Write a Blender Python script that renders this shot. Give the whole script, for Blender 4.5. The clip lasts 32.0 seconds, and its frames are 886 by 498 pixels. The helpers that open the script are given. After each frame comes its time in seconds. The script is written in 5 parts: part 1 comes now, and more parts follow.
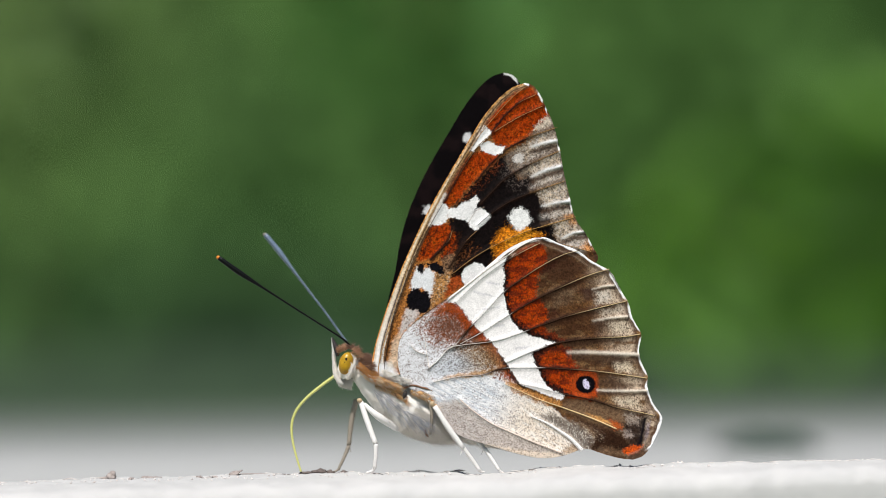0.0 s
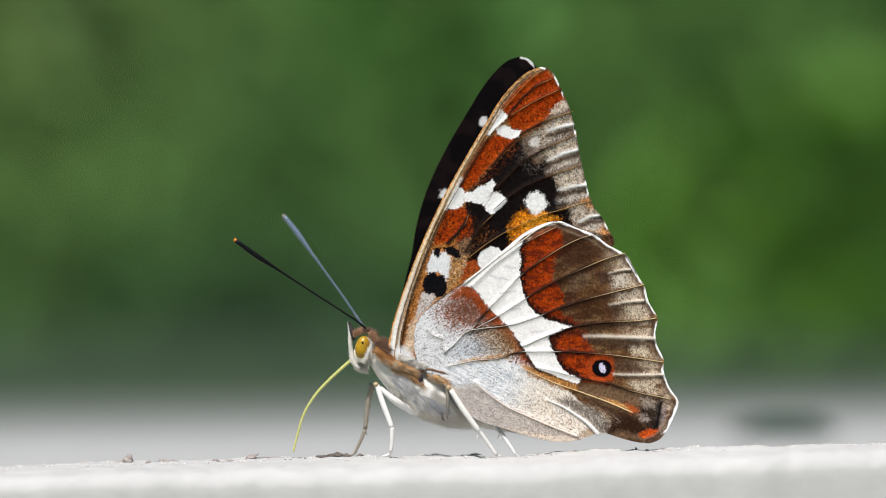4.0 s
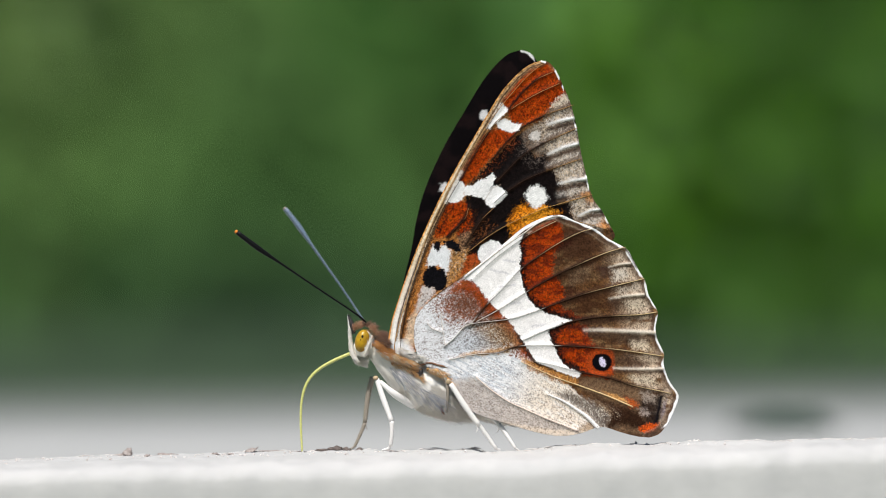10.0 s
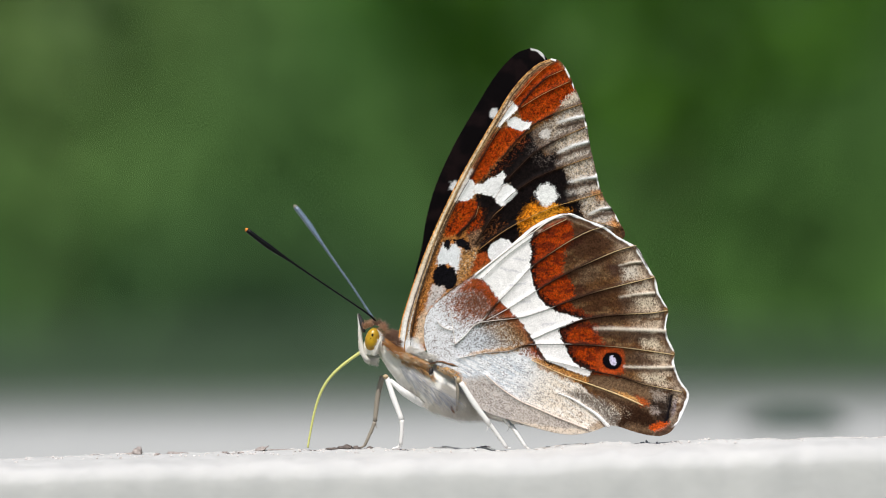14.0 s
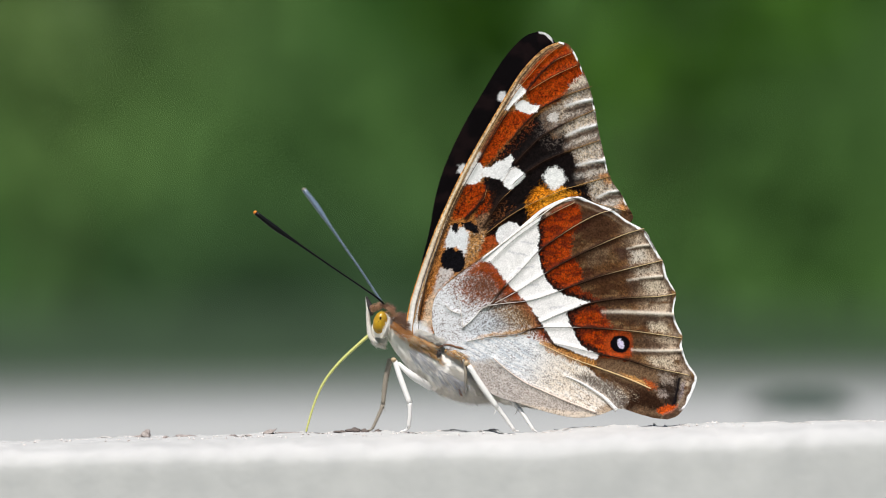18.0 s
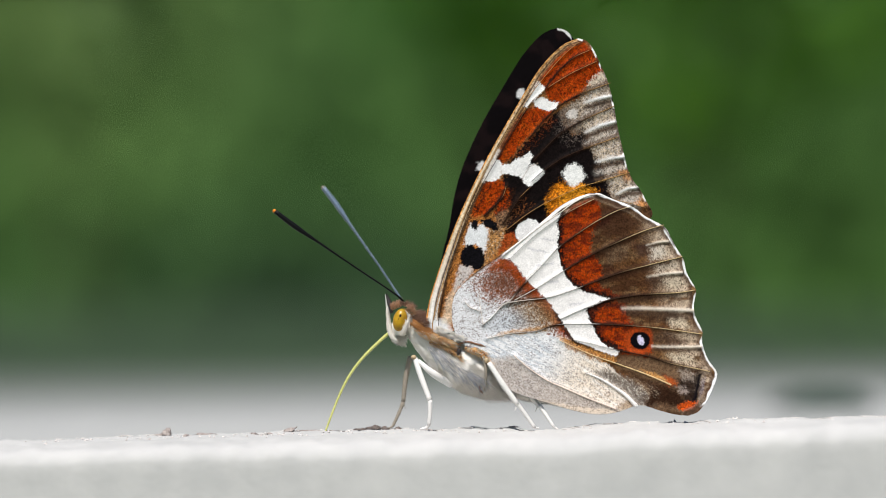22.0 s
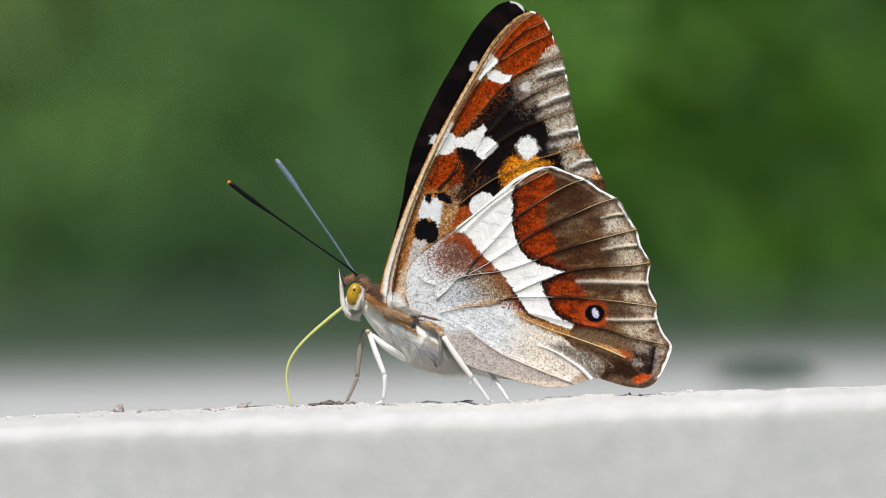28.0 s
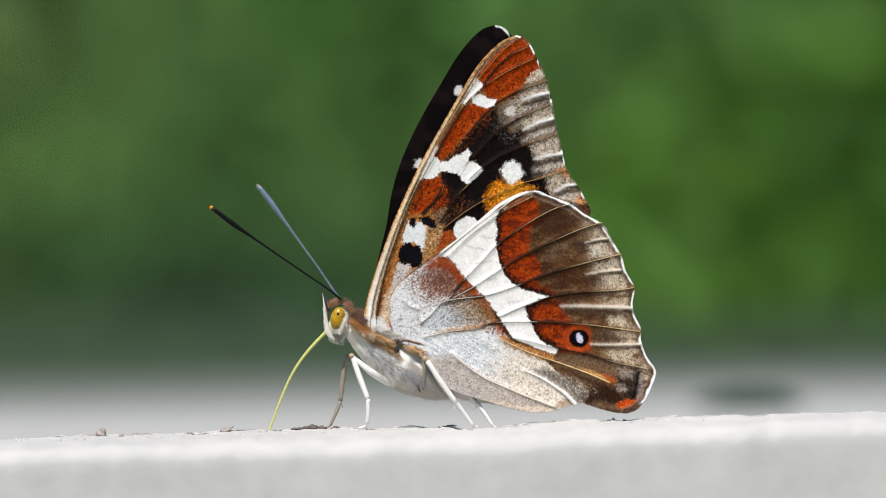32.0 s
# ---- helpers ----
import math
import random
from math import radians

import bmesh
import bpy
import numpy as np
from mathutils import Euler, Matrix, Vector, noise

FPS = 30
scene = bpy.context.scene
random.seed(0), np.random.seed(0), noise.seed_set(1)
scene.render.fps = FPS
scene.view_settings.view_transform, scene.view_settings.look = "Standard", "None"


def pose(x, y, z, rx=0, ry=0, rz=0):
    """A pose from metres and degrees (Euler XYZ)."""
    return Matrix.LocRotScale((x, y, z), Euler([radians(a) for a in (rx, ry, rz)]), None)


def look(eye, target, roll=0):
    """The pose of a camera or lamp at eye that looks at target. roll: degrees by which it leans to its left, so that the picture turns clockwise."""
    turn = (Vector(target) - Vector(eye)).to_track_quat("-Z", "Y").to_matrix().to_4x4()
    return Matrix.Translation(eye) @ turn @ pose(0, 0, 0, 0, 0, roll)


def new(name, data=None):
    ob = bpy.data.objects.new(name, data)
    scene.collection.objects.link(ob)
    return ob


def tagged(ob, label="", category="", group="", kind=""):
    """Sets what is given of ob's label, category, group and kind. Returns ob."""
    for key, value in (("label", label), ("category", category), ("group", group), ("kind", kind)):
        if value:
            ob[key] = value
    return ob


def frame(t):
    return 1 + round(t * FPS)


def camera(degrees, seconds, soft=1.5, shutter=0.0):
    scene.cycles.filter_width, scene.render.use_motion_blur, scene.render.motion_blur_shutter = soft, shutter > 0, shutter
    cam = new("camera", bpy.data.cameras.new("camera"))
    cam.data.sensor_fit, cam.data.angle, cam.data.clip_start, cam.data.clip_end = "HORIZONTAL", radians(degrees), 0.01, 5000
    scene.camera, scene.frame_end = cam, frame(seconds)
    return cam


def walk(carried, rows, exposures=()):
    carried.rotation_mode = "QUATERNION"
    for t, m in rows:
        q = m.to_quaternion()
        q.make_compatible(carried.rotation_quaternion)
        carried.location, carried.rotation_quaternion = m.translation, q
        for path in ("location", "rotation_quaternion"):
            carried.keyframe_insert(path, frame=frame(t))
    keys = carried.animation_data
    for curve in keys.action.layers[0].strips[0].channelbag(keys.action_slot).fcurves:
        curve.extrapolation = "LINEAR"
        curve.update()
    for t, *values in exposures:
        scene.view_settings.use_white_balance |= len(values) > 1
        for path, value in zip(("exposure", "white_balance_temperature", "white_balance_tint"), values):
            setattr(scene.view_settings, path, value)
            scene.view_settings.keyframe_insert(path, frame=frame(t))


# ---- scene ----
# A purple emperor butterfly drinks from a pale stone ledge before a far green hedge.
# ---- camera ----
cam = camera(20.0, 32.0, soft=0.85)
cam.data.dof.use_dof = True
cam.data.dof.focus_distance = 0.3103
cam.data.dof.aperture_fstop = 7.0
PATH = [
    (0, 0.00608, -0.31288, 0.02337, 90.748, -0.448, 0.994),
    (0.5, 0.00608, -0.31294, 0.02337, 90.717, -0.430, 1.009),
    (1, 0.00608, -0.31292, 0.02337, 90.638, -0.447, 1.051),
    (1.5, 0.00608, -0.31292, 0.02337, 90.563, -0.464, 1.115),
    (2, 0.00608, -0.31296, 0.02337, 90.497, -0.450, 1.224),
    (2.5, 0.00608, -0.31298, 0.02337, 90.455, -0.445, 1.278),
    (3, 0.00608, -0.31294, 0.02337, 90.389, -0.462, 1.335),
    (3.5, 0.00608, -0.31298, 0.02337, 90.378, -0.443, 1.372),
    (5.5, 0.00608, -0.31287, 0.02337, 90.377, -0.481, 1.310),
    (6, 0.00608, -0.31293, 0.02337, 90.352, -0.458, 1.298),
    (6.5, 0.00608, -0.31288, 0.02337, 90.376, -0.455, 1.281),
    (7, 0.00608, -0.31279, 0.02337, 90.332, -0.464, 1.285),
    (7.5, 0.00608, -0.31268, 0.02337, 90.399, -0.456, 1.303),
    (8, 0.00608, -0.31268, 0.02337, 90.381, -0.460, 1.305),
    (8.5, 0.00608, -0.31257, 0.02337, 90.396, -0.490, 1.321),
    (9, 0.00608, -0.31256, 0.02337, 90.334, -0.511, 1.345),
    (9.5, 0.00608, -0.31251, 0.02337, 90.290, -0.529, 1.365),
    (10, 0.00608, -0.31260, 0.02337, 90.233, -0.539, 1.367),
    (10.5, 0.00608, -0.31259, 0.02337, 90.275, -0.519, 1.415),
    (11, 0.00608, -0.31257, 0.02337, 90.254, -0.522, 1.463),
    (11.5, 0.00608, -0.31254, 0.02337, 90.189, -0.515, 1.459),
    (12, 0.00608, -0.31252, 0.02337, 90.072, -0.526, 1.509),
    (12.5, 0.00608, -0.31241, 0.02337, 90.096, -0.516, 1.581),
    (13, 0.00608, -0.31228, 0.02337, 90.132, -0.520, 1.634),
    (13.5, 0.00608, -0.31222, 0.02337, 90.176, -0.514, 1.618),
    (14, 0.00608, -0.31216, 0.02337, 90.195, -0.514, 1.599),
    (14.5, 0.00608, -0.31206, 0.02337, 90.184, -0.489, 1.638),
    (16.5, 0.00608, -0.31235, 0.02337, 90.012, -0.571, 1.674),
    (17, 0.00608, -0.31237, 0.02337, 90.006, -0.562, 1.669),
    (17.5, 0.00608, -0.31228, 0.02337, 89.944, -0.551, 1.720),
    (18, 0.00608, -0.31234, 0.02337, 89.811, -0.540, 1.780),
    (18.5, 0.00608, -0.31235, 0.02337, 90.006, -0.520, 1.810),
    (19, 0.00608, -0.31228, 0.02337, 90.075, -0.501, 1.896),
    (19.5, 0.00608, -0.31230, 0.02337, 89.970, -0.491, 1.963),
    (20, 0.00608, -0.31229, 0.02337, 89.629, -0.462, 2.094),
    (20.5, 0.00608, -0.31228, 0.02337, 89.838, -0.410, 2.189),
    (21, 0.00608, -0.31227, 0.02337, 89.880, -0.390, 2.239),
    (21.5, 0.00608, -0.31239, 0.02325, 89.870, -0.346, 2.199),
    (22, 0.00608, -0.31242, 0.02296, 89.822, -0.273, 2.224),
    (22.5, 0.00608, -0.31258, 0.02257, 89.653, -0.221, 2.299),
    (23, 0.00608, -0.31257, 0.02218, 89.493, -0.184, 2.261),
    (23.5, 0.00608, -0.31270, 0.02189, 89.471, -0.131, 2.315),
    (24, 0.00608, -0.31271, 0.02177, 89.511, -0.109, 2.317),
    (24.5, 0.00608, -0.31263, 0.02177, 89.469, -0.106, 2.269),
    (25, 0.00608, -0.31261, 0.02177, 89.594, -0.107, 2.162),
    (25.5, 0.00608, -0.31262, 0.02177, 89.574, -0.114, 1.887),
    (27.5, 0.00282, -0.31145, 0.02177, 89.338, -0.013, 0.730),
    (28, 0.00201, -0.31137, 0.02177, 89.443, -0.005, 0.423),
    (28.5, 0.00168, -0.31124, 0.02177, 89.596, -0.010, 0.262),
    (29, 0.00168, -0.31115, 0.02177, 89.663, -0.000, 0.264),
    (29.5, 0.00168, -0.31089, 0.02177, 89.717, -0.045, 0.234),
    (30, 0.00168, -0.31064, 0.02177, 89.853, -0.125, 0.203),
    (30.5, 0.00168, -0.31059, 0.02177, 89.955, -0.183, 0.215),
    (31, 0.00168, -0.31070, 0.02177, 90.041, -0.176, 0.182),
    (31.5, 0.00168, -0.31057, 0.02177, 90.051, -0.222, 0.088),
    (32, 0.00168, -0.31074, 0.02177, 89.997, -0.200, 0.001),
]
walk(cam, [(t, pose(x, y, z, rx, ry, rz)) for t, x, y, z, rx, ry, rz in PATH])

# ---- light ----
SUN_UP, SUN_TURN = 59.0, -16.0   # elevation; turn from behind the camera towards its left
world = bpy.data.worlds.new("sky")
scene.world = world
world.use_nodes = True
wn, wl = world.node_tree.nodes, world.node_tree.links
sky = wn.new("ShaderNodeTexSky")
sky.sky_type, sky.sun_disc = "NISHITA", False
sky.sun_elevation, sky.sun_rotation = radians(SUN_UP), radians(180 + SUN_TURN)
wl.new(sky.outputs[0], wn["Background"].inputs[0])
wn["Background"].inputs[1].default_value = 0.06
sun = new("sun", bpy.data.lights.new("sun", "SUN"))
sun.data.energy, sun.data.angle, sun.data.color = 5.0, radians(0.53), (1.0, 0.975, 0.94)
to_sun = Vector((math.sin(radians(SUN_TURN)) * math.cos(radians(SUN_UP)), -math.cos(radians(SUN_TURN)) * math.cos(radians(SUN_UP)), math.sin(radians(SUN_UP))))
sun.matrix_world = look(to_sun * 3, (0, 0, 0))
scene.view_settings.exposure = 0.0

# ---- tools ----
U = 0.07e-3          # the animal's chart is drawn in squares of 0.07 mm, y down
OX, OY = 760.0, 752.0


def at(x, y, d=0.0):
    """A place of the chart in the world; d: millimetres behind the wings' plane."""
    return Vector(((x - OX) * U, d * 1e-3, (OY - y) * U))


def lin(r, g, b):
    return tuple((c / 255 / 12.92) if c < 10.4 else ((c / 255 + 0.055) / 1.055) ** 2.4 for c in (r, g, b))


RNG = np.random.default_rng(5)
LATTICE = RNG.random((4, 256, 256))


def grain(x, y, size, layer=0):
    """Smooth random values from 0 to 1 over a plane, with lumps of the given size."""
    gx, gy = np.asarray(x) / size + 71.3 * layer, np.asarray(y) / size + 37.7 * layer
    ix, iy = np.floor(gx).astype(int), np.floor(gy).astype(int)
    fx, fy = gx - ix, gy - iy
    fx, fy = fx * fx * (3 - 2 * fx), fy * fy * (3 - 2 * fy)
    tab = LATTICE[layer % 4]
    p = lambda a, b: tab[(ix + a) % 256, (iy + b) % 256]
    return (p(0, 0) * (1 - fx) + p(1, 0) * fx) * (1 - fy) + (p(0, 1) * (1 - fx) + p(1, 1) * fx) * fy


def rough_grain(x, y, size, layer=0, octaves=3):
    total, weight = 0.0, 0.0
    for o in range(octaves):
        total, weight = total + grain(x, y, size / 2**o, layer + o) / 2**o, weight + 1 / 2**o
    return total / weight


def spline(points, count, closed=False):
    """Evenly spaced points on a smooth curve through the given ones."""
    p = np.array(points, float)
    q = np.vstack([p[-1:], p, p[:2]]) if closed else np.vstack([2 * p[0] - p[1], p, 2 * p[-1] - p[-2]])
    out = []
    for i in range(1, len(q) - 2):
        t = np.linspace(0, 1, 24, endpoint=False)[:, None]
        a, b, c, d = q[i - 1], q[i], q[i + 1], q[i + 2]
        out.append(0.5 * (2 * b + (c - a) * t + (2 * a - 5 * b + 4 * c - d) * t**2 + (3 * b - a - 3 * c + d) * t**3))
    fine = np.vstack(out + [q[-2][None]])
    run = np.r_[0, np.cumsum(np.linalg.norm(np.diff(fine, axis=0), axis=1))]
    s = np.linspace(0, run[-1], count)
    return np.stack([np.interp(s, run, fine[:, k]) for k in range(p.shape[1])], 1)


def depth_in(x, y, points):
    """How far inside a shape a place lies (negative: outside)."""
    p = np.array(points, float)
    inside = np.zeros(np.shape(x), bool)
    best = np.full(np.shape(x), 1e9)
    for (ax, ay), (bx, by) in zip(p, np.roll(p, -1, 0)):
        ex, ey = bx - ax, by - ay
        s = np.clip(((x - ax) * ex + (y - ay) * ey) / (ex * ex + ey * ey + 1e-9), 0, 1)
        best = np.minimum(best, np.hypot(x - ax - s * ex, y - ay - s * ey))
        cross = ((ay > y) != (by > y)) & (x < ex * (y - ay) / (ey + 1e-12) + ax)
        inside ^= cross
    return np.where(inside, best, -best)


def line_far(x, y, points):
    """The distance to an open line and the share of its length passed."""
    p = np.array(points, float)
    best, share, n = np.full(np.shape(x), 1e9), np.zeros(np.shape(x)), len(p) - 1
    for i in range(n):
        (ax, ay), (bx, by) = p[i], p[i + 1]
        ex, ey = bx - ax, by - ay
        s = np.clip(((x - ax) * ex + (y - ay) * ey) / (ex * ex + ey * ey + 1e-9), 0, 1)
        d = np.hypot(x - ax - s * ex, y - ay - s * ey)
        share = np.where(d < best, (i + s) / n, share)
        best = np.minimum(best, d)
    return best, share


def step(v, a, b):
    s = np.clip((v - a) / (b - a), 0, 1)
    return s * s * (3 - 2 * s)


def link_mesh(name, verts, faces, material, parent=None, label="", smooth=True):
    me = bpy.data.meshes.new(name)
    me.from_pydata([tuple(v) for v in verts], [], [tuple(f) for f in faces])
    me.materials.append(material)
    me.shade_smooth() if smooth else me.shade_flat()
    me.update()
    ob = new(name, me)
    ob.parent = parent
    return tagged(ob, label)


def part(name, bm, material, parent, label=""):
    bmesh.ops.recalc_face_normals(bm, faces=bm.faces)
    me = bpy.data.meshes.new(name)
    bm.to_mesh(me)
    bm.free()
    me.materials.append(material)
    me.shade_smooth()
    ob = new(name, me)
    ob.parent = parent
    return tagged(ob, label)


def thing(name, label, category, group="", kind=""):
    return tagged(new(name), label, category, group, kind)


def tube(path, radii, sides=10, flat=1.0):
    """Verts and faces of a closed round rod along a path; flat squeezes it from front to back."""
    path = [Vector(p) for p in path]
    verts, faces, n = [], [], len(path)
    up = Vector((0, 1, 0))
    for i, p in enumerate(path):
        d = (path[min(i + 1, n - 1)] - path[max(i - 1, 0)]).normalized()
        a = up.cross(d)
        a = a.normalized() if a.length > 1e-6 else Vector((1, 0, 0))
        b = d.cross(a).normalized()
        for k in range(sides):
            w = 2 * math.pi * k / sides
            verts.append(p + float(radii[i]) * (math.cos(w) * a + math.sin(w) * flat * b))
    for i in range(n - 1):
        for k in range(sides):
            l = (k + 1) % sides
            faces.append((i * sides + k, i * sides + l, (i + 1) * sides + l, (i + 1) * sides + k))
    faces.append(tuple(range(sides))[::-1])
    faces.append(tuple((n - 1) * sides + k for k in range(sides)))
    return verts, faces


def rod(name, points, radii, material, parent, label="", count=14, sides=10, flat=1.0):
    """A tapered rod through places of the chart (x, y, d); radii in chart squares, spread along it."""
    line = spline(points, count)
    r = np.interp(np.linspace(0, 1, count), np.linspace(0, 1, len(radii)), radii) * U
    v, f = tube([at(*p) for p in line], r, sides, flat)
    return link_mesh(name, v, f, material, parent, label)


# ---- materials ----
def material(name, colour=None, rough=0.6, spots=None, size=1500.0, amount=0.35, bump=0.0, bump_size=4000.0, attribute="", sheen=0.0, metal=0.0, through_light=0.0, gloss=0.4):
    """A surface with its colour varied at two scales, and fine relief. size: lumps to the metre."""
    m = bpy.data.materials.new(name)
    m.use_nodes = True
    n, l = m.node_tree.nodes, m.node_tree.links
    bsdf = n["Principled BSDF"]
    bsdf.inputs["Roughness"].default_value, bsdf.inputs["Metallic"].default_value = rough, metal
    bsdf.inputs["Sheen Weight"].default_value = sheen
    bsdf.inputs["Specular IOR Level"].default_value = gloss
    place = n.new("ShaderNodeTexCoord")
    wide, fine = n.new("ShaderNodeTexNoise"), n.new("ShaderNodeTexNoise")
    wide.inputs["Scale"].default_value, fine.inputs["Scale"].default_value = size, size * 7
    wide.inputs["Detail"].default_value = fine.inputs["Detail"].default_value = 3
    for t in (wide, fine):
        l.new(place.outputs["Object"], t.inputs["Vector"])
    both = n.new("ShaderNodeMath")
    both.operation = "ADD"
    l.new(wide.outputs["Fac"], both.inputs[0])
    l.new(fine.outputs["Fac"], both.inputs[1])
    ramp = n.new("ShaderNodeMapRange")
    ramp.inputs["From Min"].default_value, ramp.inputs["From Max"].default_value = 0.65, 1.35
    l.new(both.outputs[0], ramp.inputs["Value"])
    mix = n.new("ShaderNodeMix")
    mix.data_type = "RGBA"
    l.new(ramp.outputs[0], mix.inputs["Factor"])
    if attribute:
        src = n.new("ShaderNodeAttribute")
        src.attribute_name = attribute
        dark = n.new("ShaderNodeMix")
        dark.data_type, dark.blend_type = "RGBA", "MULTIPLY"
        dark.inputs["Factor"].default_value = 1.0
        dark.inputs[7].default_value = (1 - amount,) * 3 + (1,)
        l.new(src.outputs["Color"], dark.inputs[6])
        l.new(dark.outputs[2], mix.inputs[6])
        l.new(src.outputs["Color"], mix.inputs[7])
    else:
        second = spots or tuple(c * (1 - amount) for c in colour)
        mix.inputs[6].default_value, mix.inputs[7].default_value = (*second, 1), (*colour, 1)
    l.new(mix.outputs[2], bsdf.inputs["Base Color"])
    if bump:
        tex, b = n.new("ShaderNodeTexNoise"), n.new("ShaderNodeBump")
        tex.inputs["Scale"].default_value, tex.inputs["Detail"].default_value = bump_size, 4
        b.inputs["Strength"].default_value, b.inputs["Distance"].default_value = bump, 0.35 / bump_size
        l.new(place.outputs["Object"], tex.inputs["Vector"])
        l.new(tex.outputs["Fac"], b.inputs["Height"])
        l.new(b.outputs[0], bsdf.inputs["Normal"])
    if through_light:
        clear, blend = n.new("ShaderNodeBsdfTranslucent"), n.new("ShaderNodeMixShader")
        blend.inputs[0].default_value = through_light
        l.new(mix.outputs[2], clear.inputs["Color"])
        l.new(bsdf.outputs[0], blend.inputs[1])
        l.new(clear.outputs[0], blend.inputs[2])
        l.new(blend.outputs[0], n["Material Output"].inputs["Surface"])
    return m


def scale_material():
    """Wing scales: the pattern's colours broken into single scales, some of them dark, as the pattern's fourth channel says."""
    m = material("wing_scales", attribute="pattern", rough=0.6, size=900, amount=0.15, bump=0.4, bump_size=6500, gloss=0.04)
    n, l = m.node_tree.nodes, m.node_tree.links
    bsdf = n["Principled BSDF"]
    soft = bsdf.inputs["Base Color"].links[0].from_socket
    src = [q for q in n if q.bl_idname == "ShaderNodeAttribute"][0]
    place = [q for q in n if q.bl_idname == "ShaderNodeTexCoord"][0]
    cells, split = n.new("ShaderNodeTexVoronoi"), n.new("ShaderNodeSeparateColor")
    cells.inputs["Scale"].default_value = 9200
    l.new(place.outputs["Object"], cells.inputs["Vector"])
    l.new(cells.outputs["Color"], split.inputs[0])
    tone, shade = n.new("ShaderNodeMapRange"), n.new("ShaderNodeMix")
    tone.inputs["To Min"].default_value, tone.inputs["To Max"].default_value = 0.88, 1.1
    l.new(split.outputs[1], tone.inputs["Value"])
    shade.data_type, shade.blend_type = "RGBA", "MULTIPLY"
    shade.inputs["Factor"].default_value = 1.0
    l.new(soft, shade.inputs[6])
    l.new(tone.outputs[0], shade.inputs[7])
    less, dark, amount = n.new("ShaderNodeMath"), n.new("ShaderNodeMix"), n.new("ShaderNodeMath")
    less.operation, amount.operation = "LESS_THAN", "MULTIPLY"
    l.new(split.outputs[0], less.inputs[0])
    l.new(src.outputs["Alpha"], less.inputs[1])
    l.new(less.outputs[0], amount.inputs[0])
    amount.inputs[1].default_value = 0.52
    dark.data_type, dark.blend_type = "RGBA", "DARKEN"
    l.new(amount.outputs[0], dark.inputs["Factor"])
    l.new(shade.outputs[2], dark.inputs[6])
    dark.inputs[7].default_value = (*lin(72, 46, 30), 1)
    l.new(dark.outputs[2], bsdf.inputs["Base Color"])
    return m


SCALES = scale_material()
FUR_WHITE = material("fur_white", lin(254, 250, 244), 0.7, size=2500, amount=0.08, through_light=0.5)
FUR_GREY = material("fur_grey", lin(236, 237, 240), 0.7, size=2500, amount=0.25, through_light=0.5)
FUR_TAN = material("fur_tan", lin(240, 208, 160), 0.7, lin(196, 146, 92), size=1500, through_light=0.3)
FUR_GOLD = material("fur_gold", lin(255, 234, 188), 0.6, lin(238, 186, 116), size=1500, through_light=0.5)
FUR_RUST = material("fur_rust", lin(240, 180, 112), 0.65, lin(176, 112, 60), size=1500, through_light=0.2)
FUR_SLATE = material("fur_slate", lin(190, 194, 204), 0.7, lin(140, 140, 148), size=2500, through_light=0.3)
CHITIN = material("joint_plate", lin(226, 184, 124), 0.4, lin(150, 100, 56), size=2200, bump=0.6, bump_size=5000, gloss=0.5)
FUR_BROWN = material("fur_brown", lin(132, 92, 68), 0.7, size=2500, amount=0.5, sheen=0.2)
FUR_PINK = material("fur_pink", lin(212, 172, 140), 0.7, lin(156, 106, 74), size=1500, through_light=0.3)
BODY = material("body_hide", lin(250, 246, 240), 0.7, lin(228, 220, 210), size=900, bump=0.6, bump_size=6000)
EYE = material("eye", lin(206, 164, 40), 0.3, lin(132, 92, 18), size=1600, bump=0.3, bump_size=22000)
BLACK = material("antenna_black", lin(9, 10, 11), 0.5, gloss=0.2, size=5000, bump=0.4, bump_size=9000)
# dark slate, paled to blue-grey to paint in the sky's highlight
SLATE_SHEEN = material("antenna_slate_sheen", lin(128, 144, 166), 0.3, lin(64, 78, 100), gloss=0.8, size=6000, bump=0.4, bump_size=9000)
ORANGE = material("antenna_tip", lin(236, 140, 40), 0.35, size=5000)
PALP_DARK = material("palp_dark", lin(58, 52, 52), 0.7, size=3000, amount=0.4)
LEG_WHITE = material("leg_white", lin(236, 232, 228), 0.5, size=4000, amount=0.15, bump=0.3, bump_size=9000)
# on the other side's middle leg this grey holds the body's shade
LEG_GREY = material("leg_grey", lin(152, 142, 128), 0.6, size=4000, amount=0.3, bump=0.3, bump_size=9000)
LEG_JOINT = material("leg_joint", lin(200, 174, 138), 0.5, size=4000)
PROBOSCIS = material("proboscis", lin(216, 214, 138), 0.35, lin(194, 196, 110), size=1500, bump=0.15, bump_size=9000)
BARK = material("bark_flake", lin(128, 116, 110), 0.9, lin(50, 42, 40), size=1800, bump=0.6, bump_size=5000)
BARK_PALE = material("bark_flake_pale", lin(182, 172, 166), 0.9, lin(112, 100, 96), size=1800, bump=0.6, bump_size=5000)
MOSS = material("moss", lin(44, 66, 54), 0.9, lin(26, 42, 34), size=600, bump=0.7, bump_size=2500)

